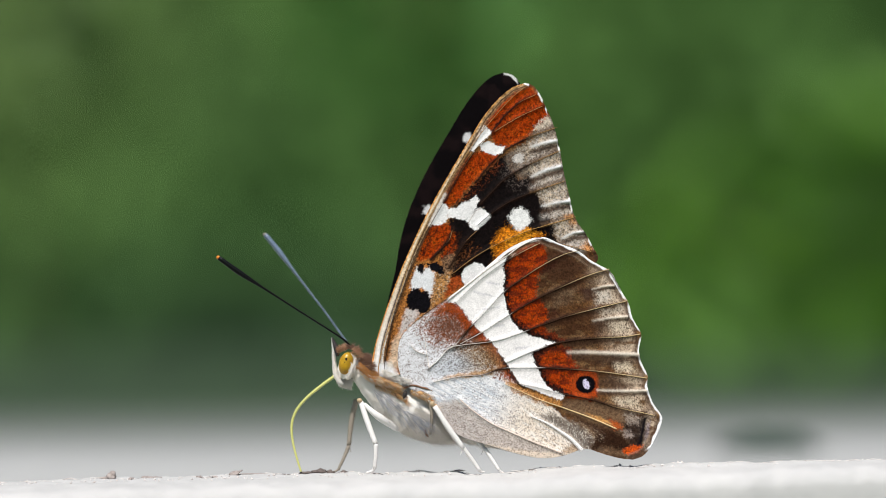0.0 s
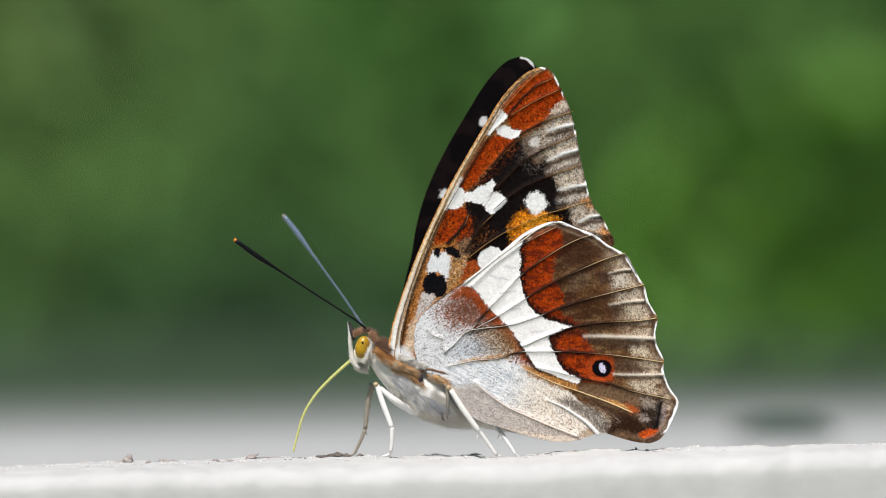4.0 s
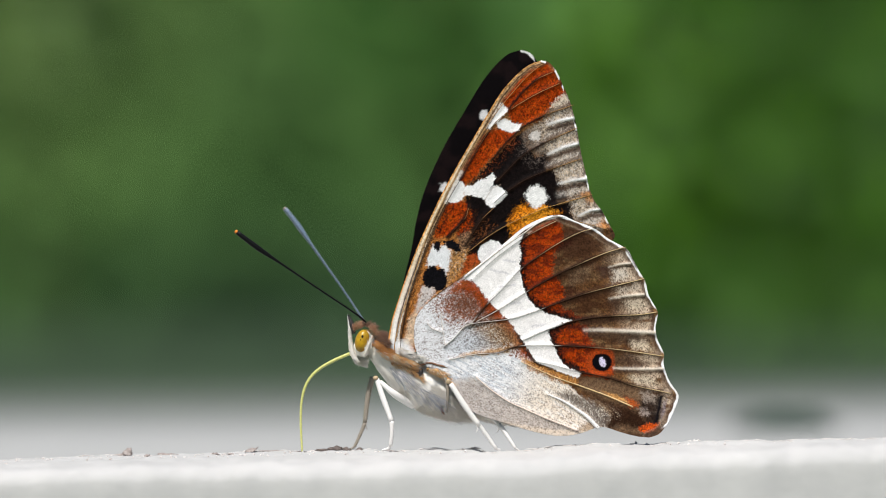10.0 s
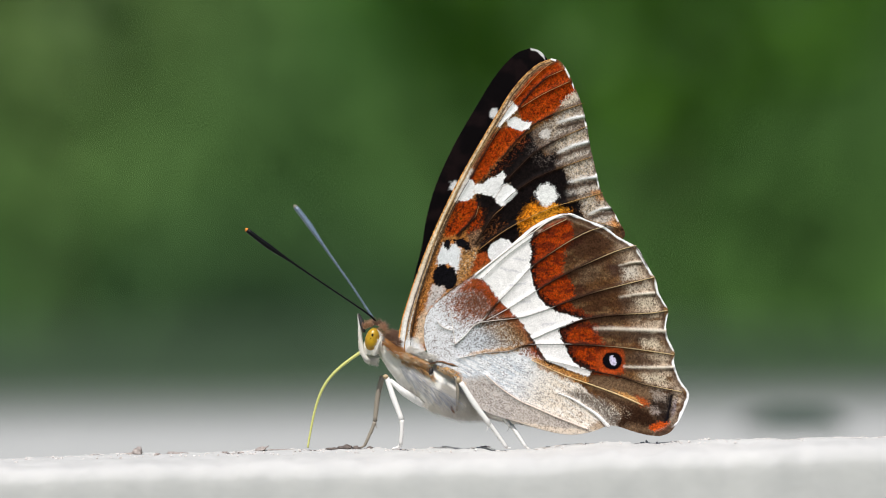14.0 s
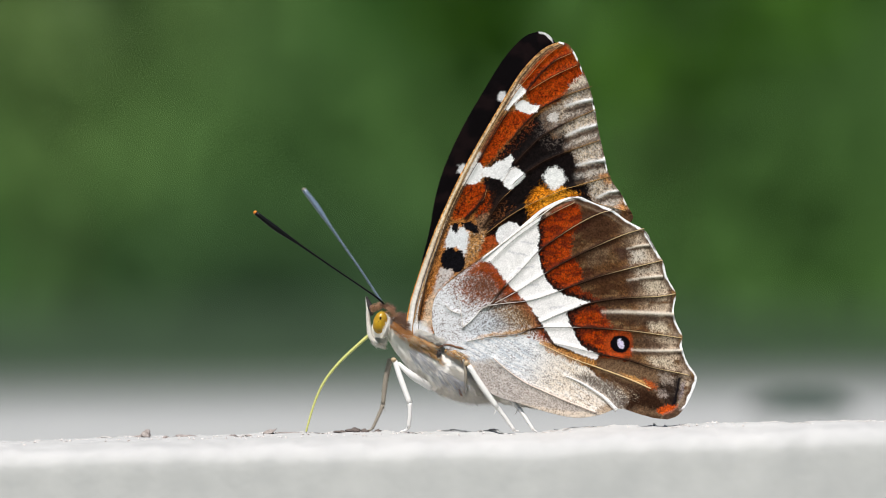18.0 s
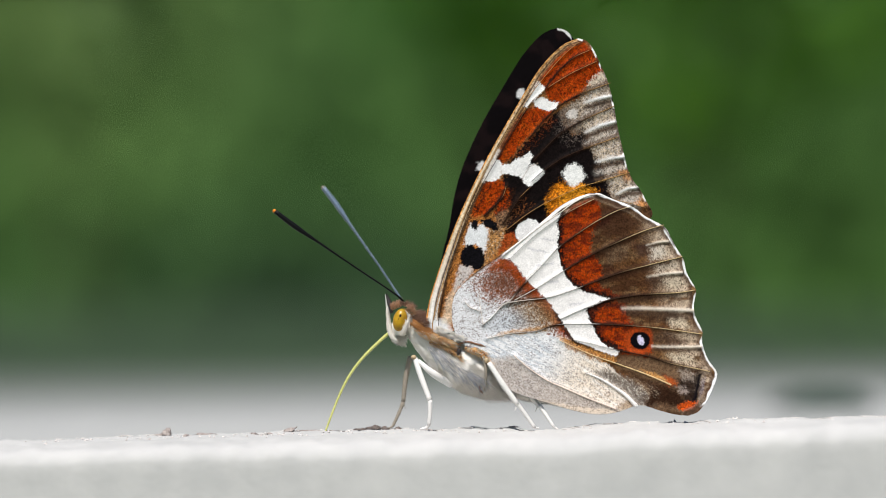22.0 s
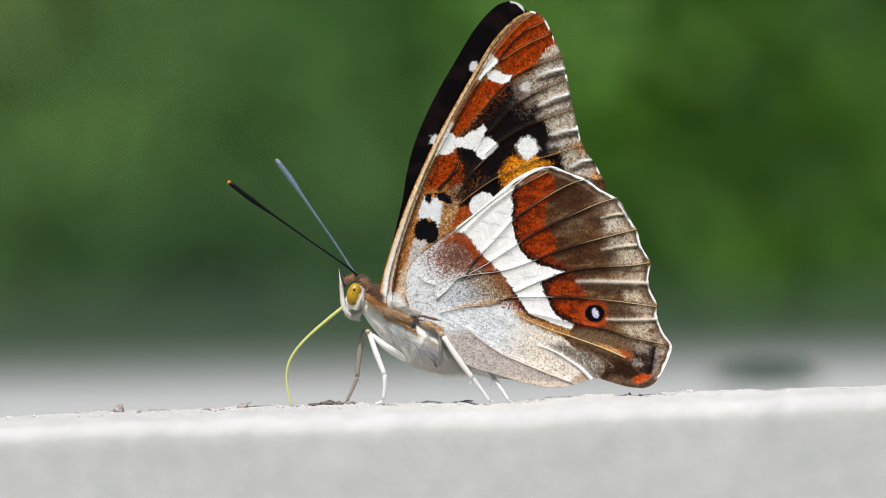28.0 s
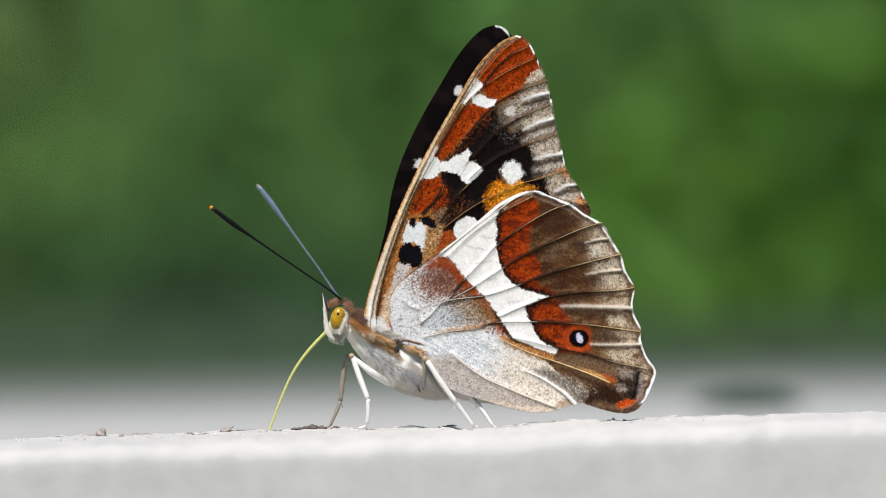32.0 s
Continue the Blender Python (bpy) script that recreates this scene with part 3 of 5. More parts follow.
def hind_pattern(x, y):
    """The underside of a hindwing: white band, rufous fields, eyespot, grey-white root and fold."""
    s = Sheet(x, y, (108, 74, 43), 1)
    X, Y = s.x, s.y
    lumps = rough_grain(X, Y, 22, 0)
    band = [(798, 426), (815, 412), (850, 384), (880, 361), (905, 345), (897, 362), (900, 380), (897, 400), (901, 420), (904, 440), (913, 458), (926, 475), (945, 486), (965, 492), (992, 498), (968, 506), (953, 514), (949, 520), (955, 532), (961, 548), (968, 563), (976, 575), (987, 583), (1008, 592), (1004, 601), (985, 595), (968, 588), (948, 580), (930, 572), (924, 566), (914, 551), (904, 534), (893, 519), (883, 504), (871, 491), (857, 479), (842, 464), (829, 445), (815, 429), (806, 430)]
    # brown outer field: streaked along the cells, pale towards the rim
    run = rough_grain(X * 0.35, Y * 1.1, 9, 2)
    rim = step(X - 0.22 * (Y - 400), 1035, 1100)
    s.tint((130, 102, 70), step(lumps, 0.45, 0.62) * 0.65)
    s.tint((70, 41, 23), step(run, 0.46, 0.62) * (0.8 - 0.35 * rim))
    s.tint((196, 175, 152), rim * step(rough_grain(X * 0.5, Y, 13, 1), 0.3, 0.56) * 0.9)
    for shape, tone, amount in (([(975, 330), (1010, 338), (1050, 362), (1020, 385), (985, 392), (968, 372)], (70, 46, 32), 0.9),
                                ([(1030, 400), (1058, 396), (1060, 420), (1040, 425)], (70, 50, 42), 0.85),
                                ([(1052, 463), (1090, 458), (1092, 472), (1058, 474)], (62, 42, 30), 0.9),
                                ([(1025, 523), (1110, 523), (1128, 530), (1110, 540), (1060, 532)], (58, 40, 30), 0.9),
                                ([(1062, 560), (1095, 562), (1130, 574), (1110, 580), (1070, 576)], (70, 50, 38), 0.9),
                                ([(1010, 500), (1060, 494), (1062, 506), (1016, 508)], (62, 42, 30), 0.8),
                                ([(980, 405), (1030, 395), (1020, 425), (985, 440)], (128, 108, 86), 0.7),
                                ([(1062, 408), (1085, 404), (1092, 420), (1066, 430)], (214, 202, 188), 0.9),
                                ([(1070, 440), (1115, 430), (1118, 444), (1075, 450)], (200, 184, 166), 0.9),
                                ([(1085, 462), (1120, 458), (1130, 474), (1095, 480)], (200, 184, 162), 0.85),
                                ([(1095, 535), (1122, 536), (1135, 550), (1100, 548)], (220, 202, 176), 0.9),
                                ([(1095, 596), (1128, 598), (1145, 612), (1105, 606)], (214, 198, 174), 0.9),
                                ([(1080, 374), (1090, 380), (1086, 396), (1074, 390)], (176, 160, 142), 0.7)):
        s.tint(tone, s.inside(shape, 8, 1.6) * amount)
    # shading on the lower side of the veins, put into the colour
    for line, _, kind in HIND_LINES[:6]:
        m, share = s.along([(p, q + 6) for p, q in line], 5.0)
        s.tint((58, 39, 29), m * 0.75 * step(share, 0.4, 0.55) * (1 - 0.75 * step(share, 0.78, 0.95)))
    s.flecks((58, 42, 32), np.ones(len(X)), 0.35)
    # darker brown next to the rufous fields
    s.tint((64, 40, 25), s.inside([(966, 330), (1010, 340), (1036, 372), (1030, 410), (1040, 440), (1052, 480), (1040, 500), (1000, 500), (960, 470), (950, 400)], 16, 3) * (0.35 + 0.4 * step(run, 0.4, 0.6)))
    # strip behind the front rim
    s.tint((150, 104, 80), s.inside([(900, 350), (930, 330), (958, 317), (966, 322), (932, 342), (905, 358)], 3, 1))
    s.tint((206, 190, 178), s.inside([(900, 350), (916, 340), (924, 342), (906, 358)], 4, 1) * 0.8)
    # rufous fields
    for shape in ([(896, 356), (930, 336), (962, 321), (974, 336), (974, 354), (962, 374), (956, 400), (956, 418), (966, 430), (980, 446), (976, 460), (962, 470), (986, 480), (1008, 496), (985, 500), (960, 494), (940, 488), (920, 475), (908, 458), (899, 440), (896, 420), (893, 400), (895, 380)],
                  [(946, 520), (964, 509), (1000, 504), (1017, 508), (1017, 522), (1028, 540), (1040, 552), (1056, 560), (1064, 578), (1068, 590), (1052, 599), (1030, 594), (1010, 592), (996, 590), (980, 583), (966, 570), (956, 550), (950, 532)]):
        m = s.inside(shape, 4, 1.8)
        s.tint((158, 52, 7), m)
        s.tint((174, 64, 12), m * step(rough_grain(X * 0.5, Y, 7, 1), 0.52, 0.66) * 0.7)
        s.tint((92, 30, 14), m * step(rough_grain(X * 0.4, Y, 6, 3), 0.48, 0.64) * 0.75)
        s.flecks((70, 26, 14), m, 0.5)
        s.tint((46, 22, 15), m * s.inside(band, 5, 2.4, 9) * 0.9)
    for shape in ([(955, 478), (985, 482), (1012, 497), (985, 500), (958, 492)], [(956, 370), (990, 352), (992, 362), (960, 382)], [(985, 436), (1005, 448), (985, 462), (970, 466)], [(948, 520), (975, 508), (1015, 505), (1016, 514), (975, 517), (956, 528)], [(955, 536), (1030, 540), (1030, 548), (960, 549)]):
        s.tint((56, 28, 20), s.inside(shape, 5, 1.6) * 0.75)
    # root: lilac-white, with brown scales growing denser towards the band
    root = [(730, 585), (706, 570), (700, 520), (712, 490), (745, 462), (798, 424), (815, 428), (842, 464), (883, 504), (914, 551), (932, 574), (895, 568), (860, 562), (780, 580)]
    m = s.inside(root, 2, 0.5)
    s.tint((224, 223, 226), m)
    dense = s.inside([(742, 466), (800, 420), (850, 440), (920, 540), (946, 590), (888, 562), (866, 546), (836, 522), (804, 512), (772, 504), (754, 486)], 36, 1.6)
    s.flecks((108, 84, 68), m, 0.17)
    s.flecks((96, 58, 34), m * s.inside([(736, 474), (800, 424), (940, 590), (860, 562), (800, 520), (766, 512)], 16, 2), 0.42, 0.85)
    s.tint((134, 66, 20), m * step(dense + 1.1 * (s.dots - 0.5), 0.3, 1.0) * 0.88)
    s.tint((84, 40, 14), m * s.inside([(776, 458), (800, 440), (822, 458), (838, 482), (820, 492), (790, 486)], 26, 1.6) * 0.5)
    s.tint((146, 58, 16), m * s.inside([(796, 424), (815, 428), (842, 464), (883, 504), (914, 551), (932, 574), (905, 562), (884, 536), (858, 500), (830, 474), (812, 452), (785, 446)], 5, 1.8) * 0.95)
    s.tint((160, 78, 36), s.inside([(776, 442), (800, 424), (806, 432), (786, 450), (770, 454)], 4, 1.5) * 0.9)
    olive = m * s.inside([(812, 512), (846, 504), (872, 504), (896, 530), (900, 545), (860, 552), (826, 546)], 15, 1.6)
    s.tint((160, 134, 92), olive * 0.6)
    s.flecks((84, 54, 30), olive, 0.65)
    blue = m * s.inside([(772, 552), (786, 534), (806, 516), (830, 524), (842, 540), (820, 556), (790, 564)], 15, 1)
    s.tint((196, 201, 208), blue * 0.7)
    s.flecks((84, 84, 90), blue, 0.45)
    s.tint((198, 152, 100), m * s.inside([(778, 570), (812, 556), (860, 550), (890, 546), (880, 556), (830, 564)], 4, 1.2) * 0.85)
    # anal fold: blue-white at the root, warmer and speckled outwards
    fold = [(735, 590), (775, 570), (820, 562), (870, 560), (920, 576), (975, 604), (1040, 660), (1060, 700), (1000, 710), (900, 710), (800, 680), (750, 640)]
    m = s.inside(fold, 2.5, 0.8)
    s.tint((236, 235, 236), m)
    hairs = rough_grain((X * 0.9 + Y * 0.45) / 9, Y * 0.9 - X * 0.45, 2.2, 2, 2)
    s.tint((190, 198, 208), m * step(hairs, 0.48, 0.64) * (1 - step(X, 860, 960)) * 0.7)
    warm = m * step(X + 0.6 * Y, 1220, 1330)
    s.tint((232, 214, 192), warm * 0.8)
    s.flecks((110, 86, 66), warm, 0.3)
    s.flecks((150, 150, 158), m * (1 - step(X, 880, 960)), 0.3)
    s.tint((242, 238, 234), warm * step(hairs, 0.54, 0.7) * 0.5)
    low = s.inside([(820, 600), (848, 622), (880, 643), (905, 654), (950, 673), (1003, 694), (1000, 715), (900, 710), (830, 690), (790, 650), (780, 610)], 7, 1.0) * m
    s.tint((184, 173, 165), low * 0.85)
    s.flecks((92, 78, 70), low, 0.4)
    s.flecks((226, 214, 204), low, 0.1)
    s.tint((222, 204, 184), low * s.inside([(850, 676), (900, 684), (960, 692), (1010, 694), (1005, 702), (940, 702), (860, 690)], 3, 0.8) * 0.8)
    grey = s.inside([(960, 628), (990, 626), (1030, 640), (1062, 664), (1078, 690), (1046, 696), (1024, 668), (1002, 652)], 6, 1.4)
    s.tint((100, 90, 82), grey * 0.92)
    s.flecks((60, 50, 46), grey, 0.6)
    s.flecks((236, 226, 212), grey, 0.22)
    s.tint((150, 120, 88), s.inside([(1003, 690), (1024, 676), (1040, 690), (1020, 697)], 4, 1) * 0.7)
    gold = s.inside([(898, 564), (930, 574), (985, 598), (1004, 604), (1000, 614), (960, 604), (920, 586)], 4, 1.6)
    s.tint((186, 128, 66), gold * 0.9)
    s.flecks((104, 64, 34), gold, 0.5)
    # brown tail with its orange spot
    tail = s.inside([(1010, 602), (1060, 602), (1110, 616), (1130, 640), (1130, 700), (1050, 702), (1062, 668), (1040, 644), (1006, 616)], 5, 1.4)
    s.tint((112, 88, 66), tail * 0.9)
    s.tint((46, 28, 18), tail * s.inside([(1064, 650), (1090, 650), (1118, 664), (1134, 690), (1110, 690), (1080, 684), (1050, 694)], 9, 1.6))
    s.tint((58, 36, 24), s.inside([(1010, 622), (1060, 640), (1096, 656), (1070, 658), (1040, 644)], 5, 1.4) * 0.85)
    s.flecks((214, 196, 172), s.inside([(1030, 640), (1072, 656), (1080, 672), (1046, 660)], 6, 2), 0.35)
    s.tint((208, 150, 84), s.inside([(1046, 622), (1080, 634), (1100, 646), (1070, 638)], 3, 1) * 0.8)
    s.tint((170, 74, 22), s.inside([(1086, 632), (1108, 640), (1110, 652), (1094, 650)], 4, 1.4) * 0.85)
    s.tint((32, 22, 20), s.inside([(1110, 640), (1135, 630), (1152, 628), (1146, 660), (1142, 690), (1128, 684), (1118, 662)], 5, 1.6) * 0.9)
    s.tint((150, 136, 128), s.inside([(1108, 654), (1122, 652), (1132, 664), (1118, 666)], 3.5, 1.6) * 0.85)
    s.tint((150, 136, 124), s.inside([(1112, 622), (1142, 628), (1138, 644), (1118, 640)], 4, 1.6) * 0.85)
    s.tint((18, 14, 18), s.along([(1150, 634), (1146, 656), (1141, 680)], 5.2)[0])
    s.tint((126, 120, 130), s.inside([(1154, 640), (1161, 636), (1158, 660), (1150, 676), (1150, 660)], 2.5, 0.8) * 0.55)
    orange = s.inside([(1112, 688), (1122, 682), (1134, 678), (1148, 678), (1142, 690), (1128, 697), (1112, 693)], 2.5, 1.2)
    s.tint((206, 82, 26), orange)
    s.flecks((120, 40, 16), orange, 0.25)
    s.tint((44, 28, 20), s.inside([(1090, 694), (1120, 698), (1146, 690), (1140, 704), (1100, 706)], 3, 1) * 0.6)
    lined(s, HIND_LINES)
    # white band with its black, toothed outer edge
    s.tint((24, 13, 10), s.inside(band, 2, 2.2, 6.0) * step(X, 884, 900) * step(600 - Y, 0, 20) * 0.85)
    s.tint((244, 239, 237), s.inside(band, 1.2, 0.8))
    for line in ([(842, 466), (900, 409)], [(858, 483), (905, 452)], [(884, 497), (922, 484)], [(912, 544), (958, 543)]):
        s.tint((150, 138, 132), s.along(line, 1.2, 0.2)[0] * 0.35)
    for line in ([(846, 410), (878, 416)], [(862, 440), (890, 436)], [(878, 470), (900, 468)], [(920, 510), (944, 506)], [(870, 392), (890, 396)]):
        s.tint((206, 202, 206), s.along(line, 2.0, 0.6)[0] * 0.7)
    # pale front rim
    front = line_far(X, Y, drawing_points(HIND_FRONT[6:13]))[0]
    s.tint((234, 231, 230), step(5.0 - front, -1.5, 1.5) * step(975 - X, 0, 30) * step(X, 796, 806))
    s.tint((84, 62, 50), np.exp(-((front - 6.5) / 1.6) ** 2) * step(X, 905, 930) * 0.7)
    # eyespot
    r = np.hypot((X + s.jx * 0.4 - 1045) / 1.1, Y + s.jy * 0.4 - 572)
    s.tint((168, 66, 24), step(25 - r, -4, 4) * 0.8 * step(1068 - X, -3, 6))
    s.tint((10, 8, 12), step(15.8 - r, -1.5, 1.5))
    u, v = (X + s.jx * 0.7 - 1046) * 0.9 + (Y + s.jy * 0.7 - 572) * -0.42, (Y + s.jy * 0.7 - 572) * 0.9 + (X + s.jx * 0.7 - 1046) * 0.42
    s.tint((212, 204, 228), step(1 - np.hypot(u / 5.2, v / 9.6), -0.15, 0.15))
    s.flecks((120, 110, 140), step(1 - np.hypot(u / 5.0, v / 9), -0.1, 0.1), 0.15)
    # rim and folds
    far = np.minimum(line_far(X, Y, drawing_points(HIND_OUTER))[0], line_far(X, Y, drawing_points(HIND_FRONT[11:]))[0])
    s.tint((76, 58, 48), step(10 - far, -3, 3) * 0.65)
    s.tint((146, 126, 108), np.exp(-((far - 11) / 2.0) ** 2) * 0.45)
    tips = [HIND_LINES[k][0][-1] for k in range(1, 6)]
    notch = np.maximum.reduce([np.exp(-(np.hypot(X - ex, Y - ey) / 7.0) ** 2) for ex, ey in tips])
    s.tint((245, 243, 244), step(1.4 + 4.4 * rough_grain(X, Y, 16, 1) - 3.8 * notch - far, -0.9, 0.9) * step(690 - Y, 0, 10))
    s.tint((150, 112, 66), notch * step(9 - far, 0, 5) * 0.8)
    s.tint((60, 44, 38), s.along([(1086, 370), (1096, 386), (1106, 404)], 2.2)[0] * 0.8)
    # pale fold crests, each with its shadow tinted in underneath
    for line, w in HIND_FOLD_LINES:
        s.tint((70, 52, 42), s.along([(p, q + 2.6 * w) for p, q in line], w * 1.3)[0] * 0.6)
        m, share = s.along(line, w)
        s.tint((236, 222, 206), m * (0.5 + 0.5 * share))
    return mottle(s.c, X, Y, 1.6, 0.5, 2)


def fleck_share(x, y, c, hind):
    """The share of single dark scales: many on brown ground and round the hindwing's root, none on the white marks."""
    bright = c.mean(1)
    share = 0.22 * (1 - step(bright, 0.15, 0.42)) * step(bright, 0.02, 0.06)
    if not hind:
        return share
    X, Y = drawing(x, y)
    lumps = rough_grain(X, Y, 12, 1)
    root = step(depth_in(X, Y, [(735, 580), (706, 566), (704, 520), (716, 490), (748, 462), (800, 428), (842, 468), (886, 510), (912, 552), (860, 556), (790, 566)]), -3, 8)
    share = np.maximum(share, root * (0.05 + 0.07 * step(lumps, 0.45, 0.6) + 0.46 * step(0.78 * X - 0.62 * Y, 248, 335)))
    fold = step(depth_in(X, Y, [(760, 588), (830, 568), (880, 566), (975, 606), (1050, 670), (1030, 700), (900, 700), (800, 670)]), -3, 6)
    share = np.maximum(share, fold * (0.05 + 0.08 * step(lumps, 0.45, 0.6) + 0.10 * step(X + 0.6 * Y, 1240, 1360)))
    low = step(depth_in(X, Y, [(822, 602), (880, 645), (950, 675), (1003, 696), (900, 704), (800, 664), (786, 620)]), -2, 4)
    return np.maximum(share, low * 0.24)


def dorsal_pattern(x, y):
    """The upper side: near black with a few white spots and a paler fringe."""
    c = np.tile(np.array(lin(13, 9, 11)), (len(x), 1))
    c = lay(c, (26, 17, 18), step(rough_grain(x, y, 24, 1), 0.45, 0.7))
    jx, jy = (grain(x, y, 4, 1) - 0.5) * 6, (grain(x, y, 4, 2) - 0.5) * 6
    for cx, cy, r in DORSAL_SPOTS:
        c = lay(c, (232, 230, 230), step(r - np.hypot(x + jx - cx, y + jy - cy), -1.5, 1.5))
    rear, share = line_far(x, y, FAR_REAR[-5:])
    return lay(c, (235, 232, 230), step(4.0 - rear, -1, 1) * step(grain(x, y, 13, 1), 0.35, 0.5))


def wing_curve(x, y, hind):
    """How far the wing lies behind the middle plane, in millimetres: roots apart, tips together, veins raised."""
    if hind:
        d = -3.1 + 1.0 * np.clip((700 - y) / 380, -0.2, 1.2)
        veins, folds = HIND_VEINS, HIND_FOLDS
    else:
        d = -2.3 + 1.5 * np.clip((600 - y) / 540, 0, 1)
        veins, folds = FORE_VEINS, FORE_FOLDS
    for line, radii, _ in veins:
        far, s = line_far(x, y, line)
        d = d - 0.15 * np.exp(-(far / 5.0) ** 2)
    for line, w in folds:
        far, s = line_far(x, y, line)
        d = d - 0.30 * s * np.exp(-(far / (w * 1.8)) ** 2)
    return d + 0.05 * (rough_grain(x, y, 40, 2) - 0.5) + 0.02 * (grain(x, y, 7, 3) - 0.5)


def wing(name, front, rear, pattern, hind, parent, label, rows=200, columns=120, far_side=False):
    """A two-faced wing sheet, 0.06 mm thick, between its front and rear outline."""
    a, b = spline(front, columns), spline(rear, columns)
    v = np.linspace(0, 1, rows)[:, None, None]
    grid = a[None] * (1 - v) + b[None] * v
    x, y = grid[..., 0].ravel(), grid[..., 1].ravel()
    d = wing_curve(x, y, hind)
    under, upper = pattern(x, y), dorsal_pattern(x, y)
    share = np.r_[fleck_share(x, y, under, hind), np.zeros(len(x))] if not far_side else np.zeros(2 * len(x))
    if far_side:
        d = -d
    wx, wy = x, y
    first, second = ((d - 0.03, upper), (d + 0.03, under)) if far_side else ((d - 0.03, under), (d + 0.03, upper))
    sheet = lambda dd: np.stack([(wx - OX) * U, dd * 1e-3, (OY - wy) * U], 1)
    verts = np.vstack([sheet(first[0]), sheet(second[0])])
    n = rows * columns
    i = (np.arange(rows - 1)[:, None] * columns + np.arange(columns - 1)[None]).ravel()
    quads = np.stack([i, i + columns, i + columns + 1, i + 1], 1)
    rim = []
    edge = [r * columns for r in range(rows)] + [(rows - 1) * columns + k for k in range(1, columns)] + [r * columns + columns - 1 for r in range(rows - 2, -1, -1)] + [k for k in range(columns - 2, 0, -1)]
    for p, q in zip(edge, edge[1:] + edge[:1]):
        rim.append((p, p + n, q + n, q))
    ob = link_mesh(name, verts.tolist(), quads.tolist() + (quads[:, ::-1] + n).tolist() + rim, SCALES, parent, label)
    at_points = ob.data.color_attributes.new("pattern", "FLOAT_COLOR", "POINT")
    colours = np.vstack([first[1], second[1]])
    at_points.data.foreach_set("color", np.hstack([colours, share[:, None]]).ravel().astype(np.float32))
    return ob


def add_veins(ob, veins, hind, pattern):
    """Raised veins, each a fine rib of its own, pale on white ground, dark on rufous and tan towards the rim."""
    for line, radii, kind in veins:
        line = spline(line, 44)
        d = wing_curve(line[:, 0], line[:, 1], hind) - 0.03
        r = np.linspace(radii[0], radii[1], len(line)) * (0.6 if hind else 0.46)
        v, f = tube([at(px, py, q) for (px, py), q in zip(line, d)], r * U, 6)
        rib = link_mesh("vein", v, f, SCALES, ob)
        under = pattern(line[:, 0], line[:, 1]).mean(1)
        share = np.linspace(0, 1, len(line))
        c = np.tile(np.array(lin(*{"tan": (172, 134, 86), "brown": (52, 36, 26), "pale": (226, 216, 208), "pink": (232, 214, 200), "white": (242, 239, 236), "cream": (226, 196, 146), "mix": (58, 38, 26)}[kind])), (len(line), 1))
        if kind == "mix":
            c = lay(c, (206, 178, 134), step(share, 0.62, 0.9) * 0.9)
            c = lay(c, (204, 190, 178), step(-share, -0.26, -0.12))
            c = lay(c, (226, 221, 217), np.convolve(step(under, 0.35, 0.6), np.ones(3) / 3, "same"))
        if kind == "brown" and not hind:
            c = lay(c, (176, 138, 92), step(share, 0.6, 0.9))
        tint = rib.data.color_attributes.new("pattern", "FLOAT_COLOR", "POINT")
        c = np.repeat(np.hstack([c, np.full((len(line), 1), 0.06)]), 6, axis=0)
        tint.data.foreach_set("color", c.ravel().astype(np.float32))


butterfly = thing("butterfly", "brown, rufous and white butterfly drinking from a pale ledge, wings closed", "butterfly")
hind_rim = HIND_FRONT[:-1] + HIND_OUTER
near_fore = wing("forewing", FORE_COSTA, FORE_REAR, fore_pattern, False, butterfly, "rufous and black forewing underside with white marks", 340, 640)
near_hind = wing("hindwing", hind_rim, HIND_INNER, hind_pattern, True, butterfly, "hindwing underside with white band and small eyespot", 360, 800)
far_fore = wing("forewing", FAR_COSTA, FAR_REAR, fore_pattern, False, butterfly, "black upper side of the other forewing", 120, 300, True)
far_hind = wing("hindwing", hind_rim, HIND_INNER, hind_pattern, True, butterfly, "other hindwing, folded behind", 90, 140, True)
add_veins(near_fore, FORE_VEINS, False, fore_pattern)
add_veins(near_hind, HIND_VEINS, True, hind_pattern)

# ---- body ----
def lump(name, line, radii, material, parent, label="", squash=1.0, rough=0.0):
    """A rounded body part along a line of the chart; radii in squares, closed at both ends."""
    count = 26
    pts = spline(line, count)
    r = np.interp(np.linspace(0, 1, count), np.linspace(0, 1, len(radii)), radii)
    v, f = tube([at(*p) for p in pts], r * U, 20, squash)
    v = [Vector(p) + (Vector(p) - at(*pts[i // 20])) * rough * (noise.noise(Vector(p) * 1800) + 0.4 * noise.noise(Vector(p) * 5000)) for i, p in enumerate(v)]
    return link_mesh(name, v, f, material, parent, label)


